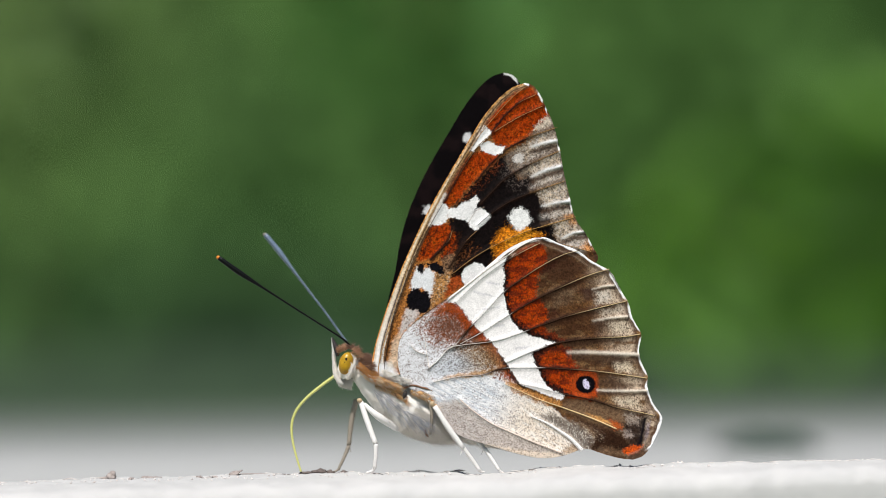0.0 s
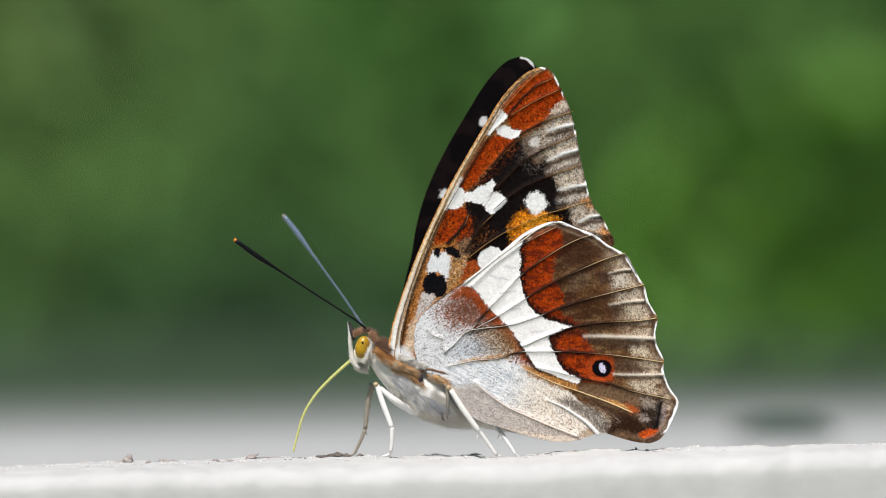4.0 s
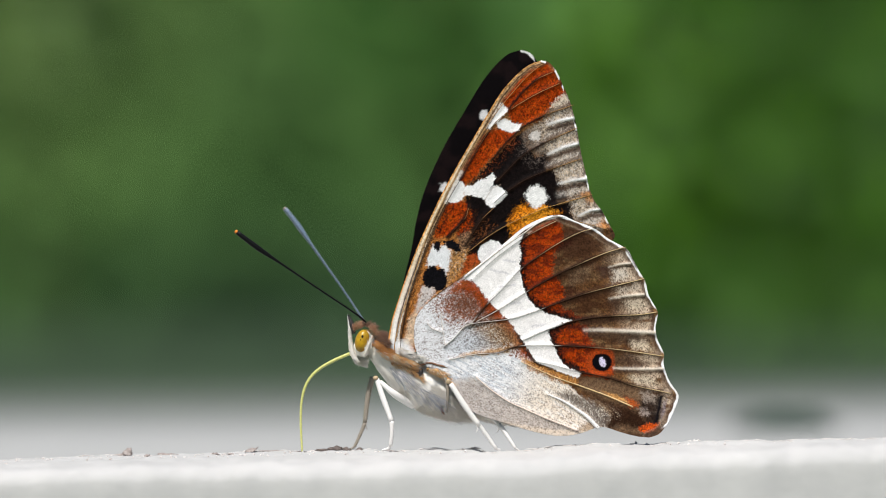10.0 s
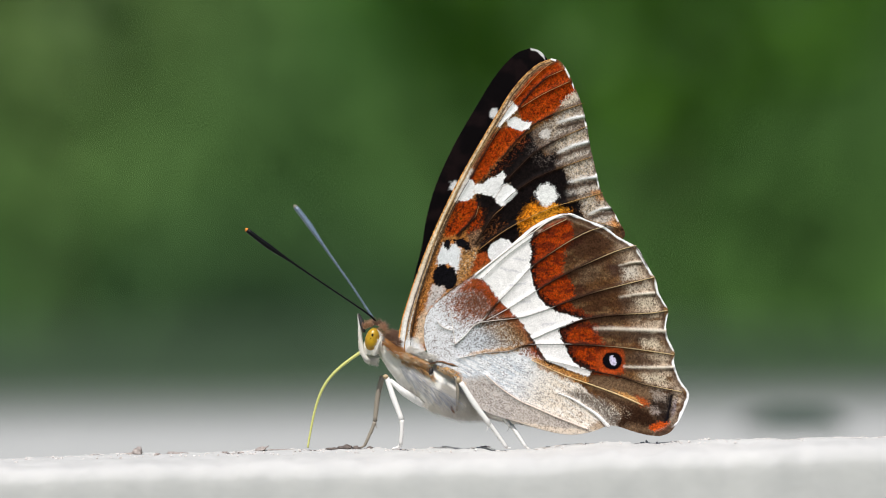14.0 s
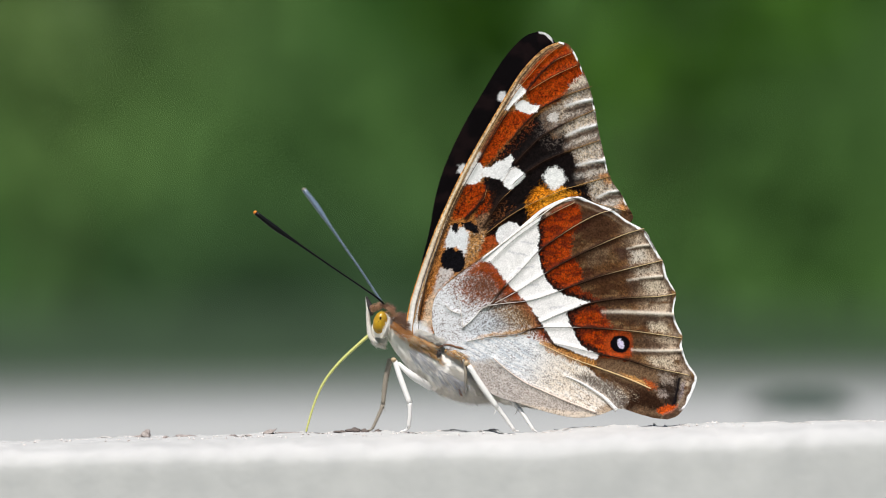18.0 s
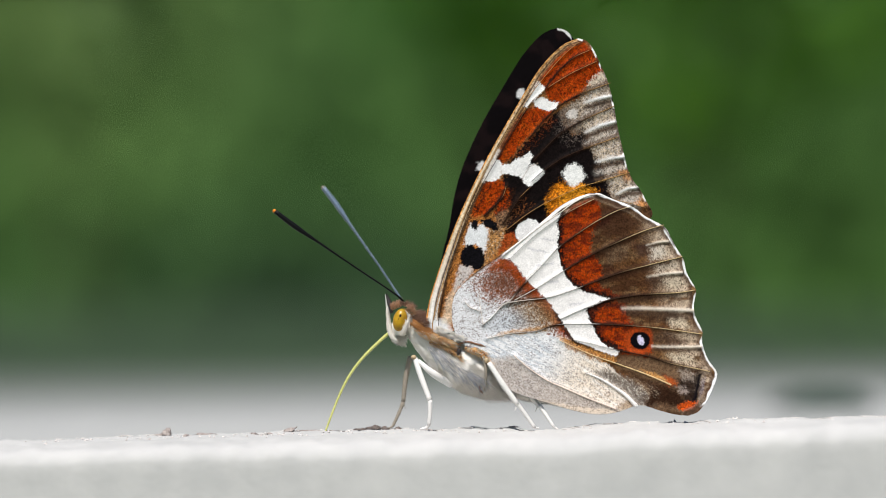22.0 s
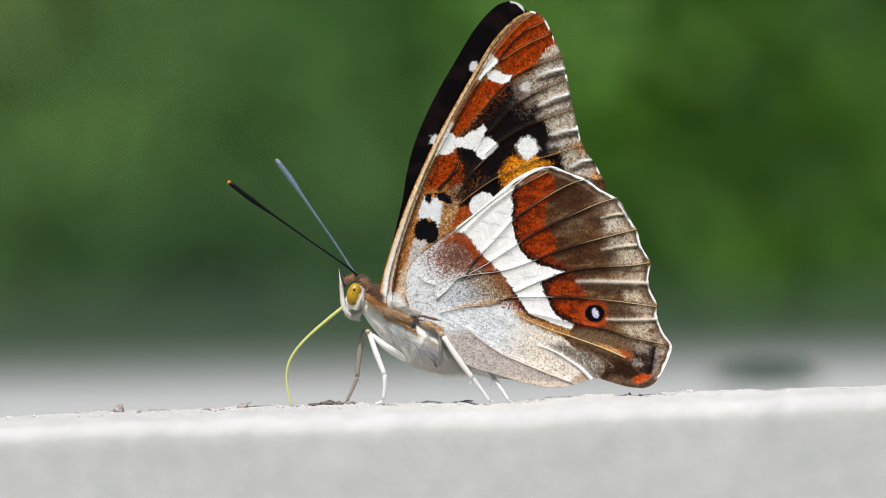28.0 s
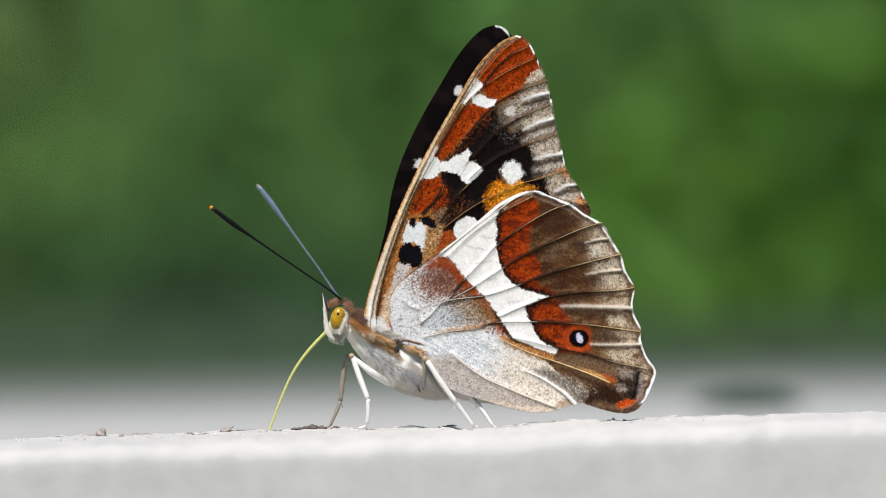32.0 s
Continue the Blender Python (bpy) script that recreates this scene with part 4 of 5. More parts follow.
def fur(name, line, radii, spread, length, lean, count, material, parent, label="", seed=1, squash=1.0, thick=0.55, wild=0.18):
    """Fine hairs standing on a rounded body part. spread: the angles round it (0 up, 90 to the front); lean: chart direction."""
    rnd = random.Random(seed)
    pts = spline(line, 40)
    verts, faces = [], []
    for _ in range(count):
        s = rnd.random()
        i = min(int(s * 39), 38)
        p = at(*pts[i])
        d = (at(*pts[i + 1]) - p).normalized()
        r = float(np.interp(s, np.linspace(0, 1, len(radii)), radii)) * U
        w = radians(rnd.uniform(*spread))
        a = Vector((-d.z, 0, d.x))
        if a.z < 0:
            a = -a
        b = Vector((0, -1, 0))
        out = (math.cos(w) * a + math.sin(w) * b * squash).normalized()
        root = p + r * 0.94 * (math.cos(w) * a + math.sin(w) * b * squash)
        way = (out * rnd.uniform(0.25, 0.8) + Vector((lean[0], 0, -lean[1])) + Vector((rnd.gauss(0, wild), rnd.gauss(0, wild), rnd.gauss(0, wild)))).normalized()
        long = length * U * rnd.uniform(0.5, 1.25)
        side = way.cross(Vector((rnd.gauss(0, 1), rnd.gauss(0, 1), rnd.gauss(0, 1)))).normalized()
        t = thick * U * rnd.uniform(0.6, 1.2)
        other = way.cross(side) * t
        k = len(verts)
        mid = root + way * long * 0.55 - out * long * 0.03
        tip = root + way * long - out * long * rnd.uniform(0.05, 0.25)
        verts += [root + side * t, root - side * t * 0.5 + other, root - side * t * 0.5 - other, mid + side * t * 0.7, mid - side * t * 0.4 + other * 0.7, mid - side * t * 0.4 - other * 0.7, tip]
        for q in range(3):
            n = (q + 1) % 3
            faces += [(k + q, k + n, k + 3 + n, k + 3 + q), (k + 3 + q, k + 3 + n, k + 6)]
    ob = link_mesh(name, verts, faces, material, parent, label)
    return tagged(ob, kind="stuff")


def ball(name, x, y, d, rx, ry, rd, material, parent, label="", turn=0.0, wobble=0.0):
    bm = bmesh.new()
    bmesh.ops.create_uvsphere(bm, u_segments=28, v_segments=18, radius=1)
    m = Matrix.Translation(at(x, y, d)) @ Matrix.Rotation(radians(turn), 4, "Y") @ Matrix.Diagonal((rx * U, rd * U, ry * U, 1))
    for v in bm.verts:
        v.co = v.co * (1 + wobble * noise.noise(v.co * 2.3))
    bm.transform(m)
    return part(name, bm, material, parent, label)


# thorax and abdomen
THORAX = [(612, 566, 0), (640, 590, 0), (680, 622, 0), (720, 648, 0), (765, 668, 0), (800, 678, 0)]
THORAX_R = (16, 30, 40, 45, 38, 20)
thorax = lump("thorax", THORAX, THORAX_R, BODY, butterfly, "grey-white furry thorax", 0.9, 0.08)
ABDOMEN = [(770, 668, 0), (820, 682, 0), (880, 692, 0), (940, 700, 0), (985, 708, 0)]
abdomen = lump("abdomen", ABDOMEN, (20, 23, 21, 14, 5), BODY, butterfly, "pale slender abdomen between the hindwings", 0.85, 0.04)
fur("fur", THORAX, THORAX_R, (75, 178), 24, (1.8, 1.05), 5600, FUR_WHITE, thorax, "white silky belly hair", 2, 0.9, 0.3)
fur("fur", THORAX, THORAX_R, (50, 120), 19, (1.8, 0.9), 1500, FUR_GREY, thorax, "grey flank hair", 3, 0.9, 0.3)
fur("fur", THORAX[:4], (14, 26, 36, 38), (12, 58), 15, (1.0, 0.45), 1100, FUR_TAN, thorax, "tan shoulder hair", 4, 0.9, 0.4)
fur("fur", [(618, 560, 0), (634, 570, 0), (652, 583, 0)], (12, 17, 19), (-70, 70), 13, (0.7, -0.1), 1300, FUR_BROWN, thorax, "dark brown collar hair", 5, 0.9, 0.38)
fur("fur", [(622, 556, -1.2), (632, 562, -1.7), (644, 572, -2.1)], (6, 8, 7), (-20, 160), 12, (0.7, 0.1), 420, FUR_BROWN, thorax, "", 12, 1.0, 0.36)
GOLD_LINE = [(618, 572, -1.9), (636, 584, -2.25), (660, 592, -2.65), (690, 603, -2.85)]
fur("fur", GOLD_LINE, (3, 6, 6, 4), (-10, 175), 22, (3.0, 1.7), 420, FUR_GOLD, thorax, "golden tan hair below the wing roots", 13, 1.0, 0.34, 0.4)
fur("fur", [(618, 566, -1.9), (632, 576, -2.2), (650, 588, -2.5)], (5, 7, 6), (-30, 170), 17, (2.0, 1.0), 420, FUR_RUST, thorax, "rust-brown shoulder tuft", 15, 1.0, 0.36, 0.45)
fur("fur", [(650, 610, -2.2), (680, 636, -2.7), (715, 660, -2.9), (745, 672, -2.8)], (6, 12, 12, 8), (20, 150), 26, (1.0, 1.1), 200, FUR_SLATE, thorax, "slate-grey hair strands on the flank", 16, 1.0, 0.4, 0.25)
fur("fur", GOLD_LINE, (4, 6, 5, 3), (20, 160), 14, (1.5, 1.0), 170, FUR_WHITE, thorax, "", 17, 1.0, 0.38, 0.5)
fur("fur", GOLD_LINE, (3, 5, 4, 3), (-10, 175), 11, (1.7, 0.8), 70, FUR_BROWN, thorax, "", 14, 1.0, 0.5, 0.8)
fur("fur", ABDOMEN[:4], (20, 23, 21, 14), (95, 185), 12, (1.0, 0.25), 1400, FUR_WHITE, abdomen, "", 6, 0.85, 0.42)
fur("fur", [(660, 579, -2.5), (672, 583, -2.65), (690, 590, -2.8), (712, 597, -2.9)], (4, 5, 4, 2), (0, 180), 10, (0.8, 0.1), 420, FUR_WHITE, thorax, "", 7, 1.0, 0.3)
# side plates below the wing roots
for k, (line, r, m) in enumerate((([(652, 602, -2.35), (668, 606, -2.55), (690, 617, -2.8), (708, 630, -2.85)], (3, 5, 5, 3), FUR_TAN), ([(640, 585, -2.0), (655, 594, -2.3), (672, 600, -2.5), (690, 606, -2.7)], (3, 4, 4, 2), FUR_TAN),
                                  ([(714, 612, -2.9), (728, 614, -3.0), (744, 622, -3.05), (756, 638, -3.05)], (3, 5, 6, 4), FUR_TAN), ([(690, 597, -2.9), (702, 605, -3.0), (718, 601, -3.1), (740, 606, -3.15), (752, 610, -3.15)], (1.5, 2.5, 2, 2.5, 1), FUR_BROWN))):
    line = [(px, py, q + 0.25) for px, py, q in line]
    r = [0.9 * q for q in r]
    plate = lump("side_plate", line, [0.85 * q for q in r], CHITIN if k != 3 else m, butterfly, "", 1.0, 0.9)
    if k != 3:
        fur("fur", line, r, (-20, 200), 20, (2.4, 1.5), 170, FUR_GOLD, plate, "", 20 + k, 1.0, 0.34, 0.4)
        fur("fur", line, r, (0, 180), 13, (1.1, 0.7), 50, FUR_WHITE, plate, "", 25 + k, 1.0, 0.36, 0.6)
        fur("fur", line, [q * 0.9 for q in r], (20, 160), 11, (1.0, 0.9), 40, FUR_BROWN, plate, "", 30 + k, 1.0, 0.45, 0.7)
ball("spiracle", 704, 618, -2.85, 3.5, 6.5, 3, PALP_DARK, butterfly, "dark gap between the side plates", 12, 0.6)
rod("belly_slit", [(740, 679, -2.75), (743, 687, -2.6), (746, 692, -2.4)], (1.2, 2.4, 1.0), FUR_BROWN, butterfly, "dark slit in the belly hair")

# head
head = ball("head", 601, 572, 0, 17, 25, 22, BODY, butterfly, "small furry head", 20, 0.15)
fur("fur", [(586, 588, -0.3), (595, 596, -0.3), (608, 598, -0.3)], (6, 8, 8), (30, 195), 9, (0.5, 0.7), 1300, FUR_WHITE, head, "white beard", 8, 1.0, 0.4)
fur("fur", [(590, 545, 0), (604, 543, 0), (618, 552, 0)], (5, 7, 8), (-70, 70), 13, (0.3, -0.3), 420, FUR_BROWN, head, "brown crown tuft", 9, 1.0, 0.4)
for d, tag in ((-1.5, "olive-yellow compound eye"), (1.5, "")):
    eye = ball("eye", 599, 564, d, 12.6, 20, 11, EYE, head, tag, 13)
    if d < 0:
        for x, y, r in ((600, 556, 1.8), (597, 562, 0.9)):
            ball("pupil_spot", x, y, d - 0.72, r, r * 1.5, 1.2, BLACK, eye)
for d in (-0.75, 0.7):
    palp = rod("palp", [(594, 602, d), (583, 592, d * 1.1), (578, 570, d), (575, 543, d * 0.8), (572, 519, d * 0.6)], (4, 4, 2.9, 1.9, 0.7), FUR_WHITE, head, "white palp with a dark tip", 18)
    fur("fur", [(591, 602, d), (580, 586, d), (577, 564, d), (575, 548, d)], (4, 4, 2.6, 1.8), (0, 360), 5, (-0.05, -0.9), 180, FUR_WHITE, palp, "", 40, 1.0, 0.4)
    rod("palp_tip", [(583, 552, d * 0.9), (580, 538, d * 0.8), (573, 519, d * 0.6)], (2.6, 4.2, 1.4), PALP_DARK, palp)
cheek = rod("cheek_band", [(602, 592, -1.8), (608, 580, -2.1), (613, 566, -2.0), (616, 554, -1.6)], (2.0, 2.2, 2.0, 1.0), FUR_WHITE, head, "white band behind the eye")
fur("fur", [(602, 592, -1.8), (609, 577, -2.0), (614, 562, -1.8)], (3, 2.4, 2), (0, 180), 6, (0.1, -0.8), 260, FUR_WHITE, cheek, "", 41, 1.0, 0.4)

fur("fur", [(584, 547, -0.9), (590, 542, -0.9), (598, 540, -0.6)], (3, 4, 4), (-40, 140), 12, (0.1, -0.8), 130, FUR_PINK, head, "pinkish brown face tuft", 10, 1.0, 0.42)
fur("fur", [(607, 543, -1.0), (614, 546, -1.2), (621, 556, -1.6)], (4, 5, 5), (-30, 150), 12, (0.5, -0.2), 140, FUR_PINK, thorax, "reddish brown neck hair", 11, 1.0, 0.42)

# antennae
ANTENNA_BASE = {"near": (603, 533, -0.5), "far": (602, 531, 0.5)}


def antenna(side, line, radii, material, tip, label):
    base = at(*ANTENNA_BASE[side])
    ob = rod("antenna", line, radii, material, butterfly, label, 40, 10)
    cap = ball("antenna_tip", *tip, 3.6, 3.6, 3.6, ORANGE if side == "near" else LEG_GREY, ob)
    for o in (ob, cap):
        o.data.transform(Matrix.Translation(-base))
    ob.location = base
    for k in range(22):
        s = 0.04 + 0.03 * k
        i = s * (len(line) - 1)
        p = spline(line, 101)[int(s * 100)]
        r = float(np.interp(s, np.linspace(0, 1, len(radii)), radii)) * 1.18 * U
        q = spline(line, 101)[min(int(s * 100) + 1, 100)]
        v, f = tube([at(*p) - base, at(*q) - base], [r, r * 0.8], 8)
        link_mesh("ring", v, f, material, ob)
    return ob


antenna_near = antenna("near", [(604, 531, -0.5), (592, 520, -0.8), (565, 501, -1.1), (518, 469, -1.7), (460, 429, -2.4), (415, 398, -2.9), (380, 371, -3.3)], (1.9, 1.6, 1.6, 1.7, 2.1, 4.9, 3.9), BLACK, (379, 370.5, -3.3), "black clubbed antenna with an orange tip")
antenna_far = antenna("far", [(602, 532, 0.5), (586, 509, 0.9), (561, 473, 1.4), (532, 434, 2.0), (501, 392, 2.7), (476, 358, 3.2), (454, 331, 3.6)], (2.0, 1.7, 1.7, 1.8, 2.3, 4.8, 3.9), SLATE_SHEEN, (453, 330.5, 3.6), "slate-grey clubbed antenna, the sky's sheen put into its colour")


# legs
def leg(label, m, pieces):
    ob = None
    for name, line, radii in pieces:
        ob = rod(name, line, radii, m, ob or butterfly, label if ob is None else "", 12, 9) if ob is None else (rod(name, line, radii, m, ob, "", 12, 9) and ob)
    return ob


mid_leg = leg("white middle leg", LEG_WHITE, [("leg", [(626, 631, -2.0), (637, 662, -2.6), (654, 705, -3.2)], (4.6, 5.2, 4.4)), ("tibia", [(654, 704, -3.2), (654, 727, -3.2), (652, 747, -3.0)], (4.3, 3.6, 3.6)), ("tarsus", [(653, 742, -3.0), (649, 752, -2.8), (637, 756, -2.6)], (3.6, 3.0, 1.8)), ("femur", [(632, 635, -2.2), (657, 656, -2.6), (690, 678, -1.2)], (3.6, 6.6, 6.4))])
ball("knee", 624, 629, -2.2, 4.8, 4, 4.6, LEG_JOINT, mid_leg, "tan knee")
hind_leg = leg("white hind leg", LEG_WHITE, [("leg", [(757, 637, -3.3), (780, 672, -3.5), (808, 710, -3.4)], (4.6, 5.2, 4.4)), ("tibia", [(807, 708, -3.4), (824, 731, -3.1), (838, 751, -2.9)], (4.0, 3.6, 3.2)), ("tarsus", [(836, 749, -2.9), (841, 752, -2.8), (846, 752, -2.7)], (2.8, 2.2, 1.2)), ("spur", [(806, 714, -3.4), (803, 722, -3.4)], (1.2, 0.5))])
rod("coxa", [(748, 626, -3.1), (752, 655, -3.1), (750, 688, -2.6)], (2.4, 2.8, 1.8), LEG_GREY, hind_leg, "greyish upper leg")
ball("knee", 753, 633, -3.3, 4.2, 5, 4.2, LEG_JOINT, hind_leg, "tan knee")
# a white leg's shaded look, put into the colour
far_mid = leg("middle leg on the other side, its shade painted in as grey", LEG_GREY, [("leg", [(616, 630, 1.2), (608, 665, 1.3), (603, 712, 1.3)], (5.2, 4.8, 3.8)), ("tibia", [(603, 712, 1.3), (597, 728, 1.2), (585, 755, 1.0)], (3.6, 3.2, 2.6)), ("tarsus", [(586, 753, 1.0), (581, 757, 0.9), (575, 758, 0.8)], (2.4, 1.8, 1.0)), ("spur", [(604, 715, 1.3), (607, 724, 1.3)], (1.0, 0.4))])
far_hind = leg("pale hind leg on the other side", LEG_WHITE, [("leg", [(826, 694, -1.0), (836, 702, -1.6), (845, 713, -2.0)], (4.0, 4.2, 4.2)), ("tibia", [(846, 712, -2.2), (860, 732, -2.5), (872, 750, -2.7)], (4.2, 3.2, 2.6)), ("tarsus", [(871, 749, -2.7), (874, 751, -2.7), (878, 752, -2.7)], (2.4, 1.8, 1.0)), ("spur", [(843, 716, -2.0), (839, 724, -2.0)], (1.2, 0.5))])

# proboscis: short stiff pieces, the first at the mouth
SEGMENTS = 22
SEGMENT_LONG = 0.78e-3
segments = []
for k in range(SEGMENTS):
    s = k / (SEGMENTS - 1)
    r = (3.0 - 1.2 * s) * U
    line = [(0, 0, -0.15 * SEGMENT_LONG), (0, 0, 0.0), (0, 0, 0.5 * SEGMENT_LONG), (0, 0, SEGMENT_LONG), (0, 0, 1.15 * SEGMENT_LONG)]
    v, f = tube(line, [r * 0.7, r, r, r * 0.98, r * 0.66], 10)
    segments.append(link_mesh("proboscis_segment", v, f, PROBOSCIS, butterfly, "yellow-green stiff piece of the drinking tube"))

# ---- ledge and surroundings ----
SLOPE = 0.0245     # the ledge rises gently to the right


def ledge_top(x, y):
    """Height of the worn stone above the datum, in metres: a crest that bears the animal, falling away behind, with a broad round nose in front."""
    h = SLOPE * x - 0.0004
    h = h + 0.0005 * (rough_grain(x * 1e3 + 300, y * 1e3 + 300, 9.0, 0, 4) - 0.5) + 0.0006 * (rough_grain(x * 1e3 + 100, y * 1e3 + 700, 2.2, 1, 3) - 0.5)
    h = h + 0.0006 * step(x, 0.008, 0.016) + 0.0004 * step(x, 0.018, 0.05) + 0.0005 * step(x, 0.008, 0.02) * (rough_grain(x * 1e3 + 50, y * 1e3 + 90, 3.4, 2, 2) - 0.5) - 0.0004 * step(-x, 0.035, 0.055)
    back = 0.0012 - 0.0036 * step(x, 0.001, 0.0055)
    h = h - 0.0045 * step(y - back, 0, 0.0103)
    run = np.maximum(-0.0150 - y + 0.0022 * (rough_grain(x * 1e3 + 900, 0 * x + 3.0, 16, 2, 3) - 0.5), 0) / 0.0028
    return h - 0.0025 * (1 - np.sqrt(np.clip(1 - run**2, 0, 1))) - 0.03 * np.maximum(run - 0.985, 0)


STONE = material("stone", lin(198, 196, 194), 0.9, lin(180, 179, 178), size=40, bump=0.25, bump_size=1400)
LAWN = material("lawn", lin(64, 92, 34), 0.9, lin(38, 60, 22), size=9, bump=0.5, bump_size=60)
xs = np.r_[-0.7, -0.5, -0.35, -0.25, -0.18, -0.14, -0.11, -0.09, np.arange(-0.075, 0.0751, 0.00035), 0.09, 0.11, 0.14, 0.18, 0.25, 0.35, 0.5, 0.7]
ys = np.r_[np.arange(-0.0200, -0.0130, 0.0001), np.arange(-0.0130, -0.0080, 0.0005), np.arange(-0.008, 0.0125, 0.0003)]
gx, gy = np.meshgrid(xs, ys)
gz = ledge_top(gx, gy)
nx, ny = len(xs), len(ys)
verts = np.stack([gx.ravel(), gy.ravel(), gz.ravel()], 1)
i = (np.arange(ny - 1)[:, None] * nx + np.arange(nx - 1)[None]).ravel()
faces = np.stack([i, i + 1, i + nx + 1, i + nx], 1).tolist()
edge = list(range(nx)) + [r * nx + nx - 1 for r in range(1, ny)] + [(ny - 1) * nx + k for k in range(nx - 2, -1, -1)] + [r * nx for r in range(ny - 2, 0, -1)]
m, base = len(edge), len(verts)
under, low = verts[edge].copy(), verts[edge].copy()
under[:, 2] -= 0.0004
low[:, 2] = -0.13
verts = np.vstack([verts, under, low])
faces += [(edge[(k + 1) % m], edge[k], base + k, base + (k + 1) % m) for k in range(m)]
faces += [(base + (k + 1) % m, base + k, base + m + k, base + m + (k + 1) % m) for k in range(m)] + [tuple(base + m + k for k in range(m))[::-1]]
ledge = link_mesh("stone_ledge", verts.tolist(), faces, STONE)
tagged(ledge, "pale worn stone ledge, bright in the sun", "ledge", kind="structure")

PAVING = material("paving", lin(167, 167, 166), 0.9, lin(150, 151, 150), size=25, bump=0.5, bump_size=900)
slab = bmesh.new()
bmesh.ops.create_cube(slab, size=1)
slab.transform(Matrix.Diagonal((1.4, 0.376, 0.03, 1)))
bmesh.ops.bevel(slab, geom=slab.edges[:], offset=0.004, segments=3, affect="EDGES")
slab.transform(Matrix.Translation((0, 0.202, -0.0251)) @ Matrix.Rotation(-0.030, 4, "X") @ Matrix.Rotation(-math.atan(SLOPE), 4, "Y"))
tagged(part("paving_slab", slab, PAVING, None), "grey paving slab behind the ledge", "paving", kind="structure")
MOSSY = material("mossy_paving", lin(112, 120, 108), 0.95, lin(84, 96, 80), size=30, bump=0.6, bump_size=500)
slab = bmesh.new()
bmesh.ops.create_cube(slab, size=1)
slab.transform(Matrix.Diagonal((1.6, 0.09, 0.03, 1)))
bmesh.ops.bevel(slab, geom=slab.edges[:], offset=0.006, segments=3, affect="EDGES")
slab.transform(Matrix.Translation((0, 0.4405, -0.0330)) @ Matrix.Rotation(-0.030, 4, "X") @ Matrix.Rotation(-math.atan(SLOPE), 4, "Y"))
tagged(part("paving_slab", slab, MOSSY, None), "moss-stained grey paving slab at the earth bank", "paving", kind="structure")

EARTH = material("earth", lin(50, 69, 46), 0.95, lin(36, 53, 34), size=12, bump=0.6, bump_size=200)
bed = bmesh.new()
bmesh.ops.create_grid(bed, x_segments=90, y_segments=40, size=1)
bed.transform(Matrix.Translation((0, 0.94, -0.03)) @ Matrix.Diagonal((2.2, 0.5, 1, 1)))
for v in bed.verts:
    v.co.z += 0.006 * noise.noise(v.co * 14) - 0.38 * max(0, (abs(v.co.y - 0.94) - 0.46) / 0.04) ** 2 - 0.4 * max(0, abs(v.co.x) - 2.1) / 0.1
tagged(part("earth_bank", bed, EARTH, None), "mossy earth bank behind the paving", "bank", kind="structure")

post = bmesh.new()
bmesh.ops.create_cube(post, size=1)
bmesh.ops.bevel(post, geom=post.edges[:], offset=0.02, segments=2, affect="EDGES")
post.transform(Matrix.Translation((0, 0.07, -0.2675)) @ Matrix.Diagonal((1.2, 0.2, 0.265, 1)))
wall = part("low_wall", post, STONE, None)
tagged(wall, "pale stone wall under the ledge", "wall", kind="structure")

bm = bmesh.new()
bmesh.ops.create_grid(bm, x_segments=60, y_segments=60, size=60)
bm.transform(Matrix.Translation((0, 0, -0.4)))
lawn = part("ground", bm, LAWN, None)
tagged(lawn, "mown green lawn behind the ledge", "ground", kind="structure")


def hedge_material():
    """Leafy green far behind, with broad lighter and darker drifts."""
    m = bpy.data.materials.new("hedge")
    m.use_nodes = True
    n, l = m.node_tree.nodes, m.node_tree.links
    place = n.new("ShaderNodeTexCoord")
    colour = None
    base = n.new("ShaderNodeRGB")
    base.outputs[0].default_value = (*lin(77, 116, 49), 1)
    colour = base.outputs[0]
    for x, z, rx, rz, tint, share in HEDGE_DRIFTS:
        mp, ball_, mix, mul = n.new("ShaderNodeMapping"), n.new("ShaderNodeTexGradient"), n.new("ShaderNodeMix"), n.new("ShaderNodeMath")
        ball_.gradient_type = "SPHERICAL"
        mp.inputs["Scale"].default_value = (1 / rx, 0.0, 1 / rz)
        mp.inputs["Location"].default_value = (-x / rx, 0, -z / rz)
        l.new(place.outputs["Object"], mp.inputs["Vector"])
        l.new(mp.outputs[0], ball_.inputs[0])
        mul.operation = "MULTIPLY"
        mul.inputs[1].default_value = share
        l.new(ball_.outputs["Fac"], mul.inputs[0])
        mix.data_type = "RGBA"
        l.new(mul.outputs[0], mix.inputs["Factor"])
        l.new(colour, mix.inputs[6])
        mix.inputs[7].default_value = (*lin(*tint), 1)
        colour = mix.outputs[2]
    l.new(colour, n["Principled BSDF"].inputs["Base Color"])
    n["Principled BSDF"].inputs["Roughness"].default_value = 0.9
    return m


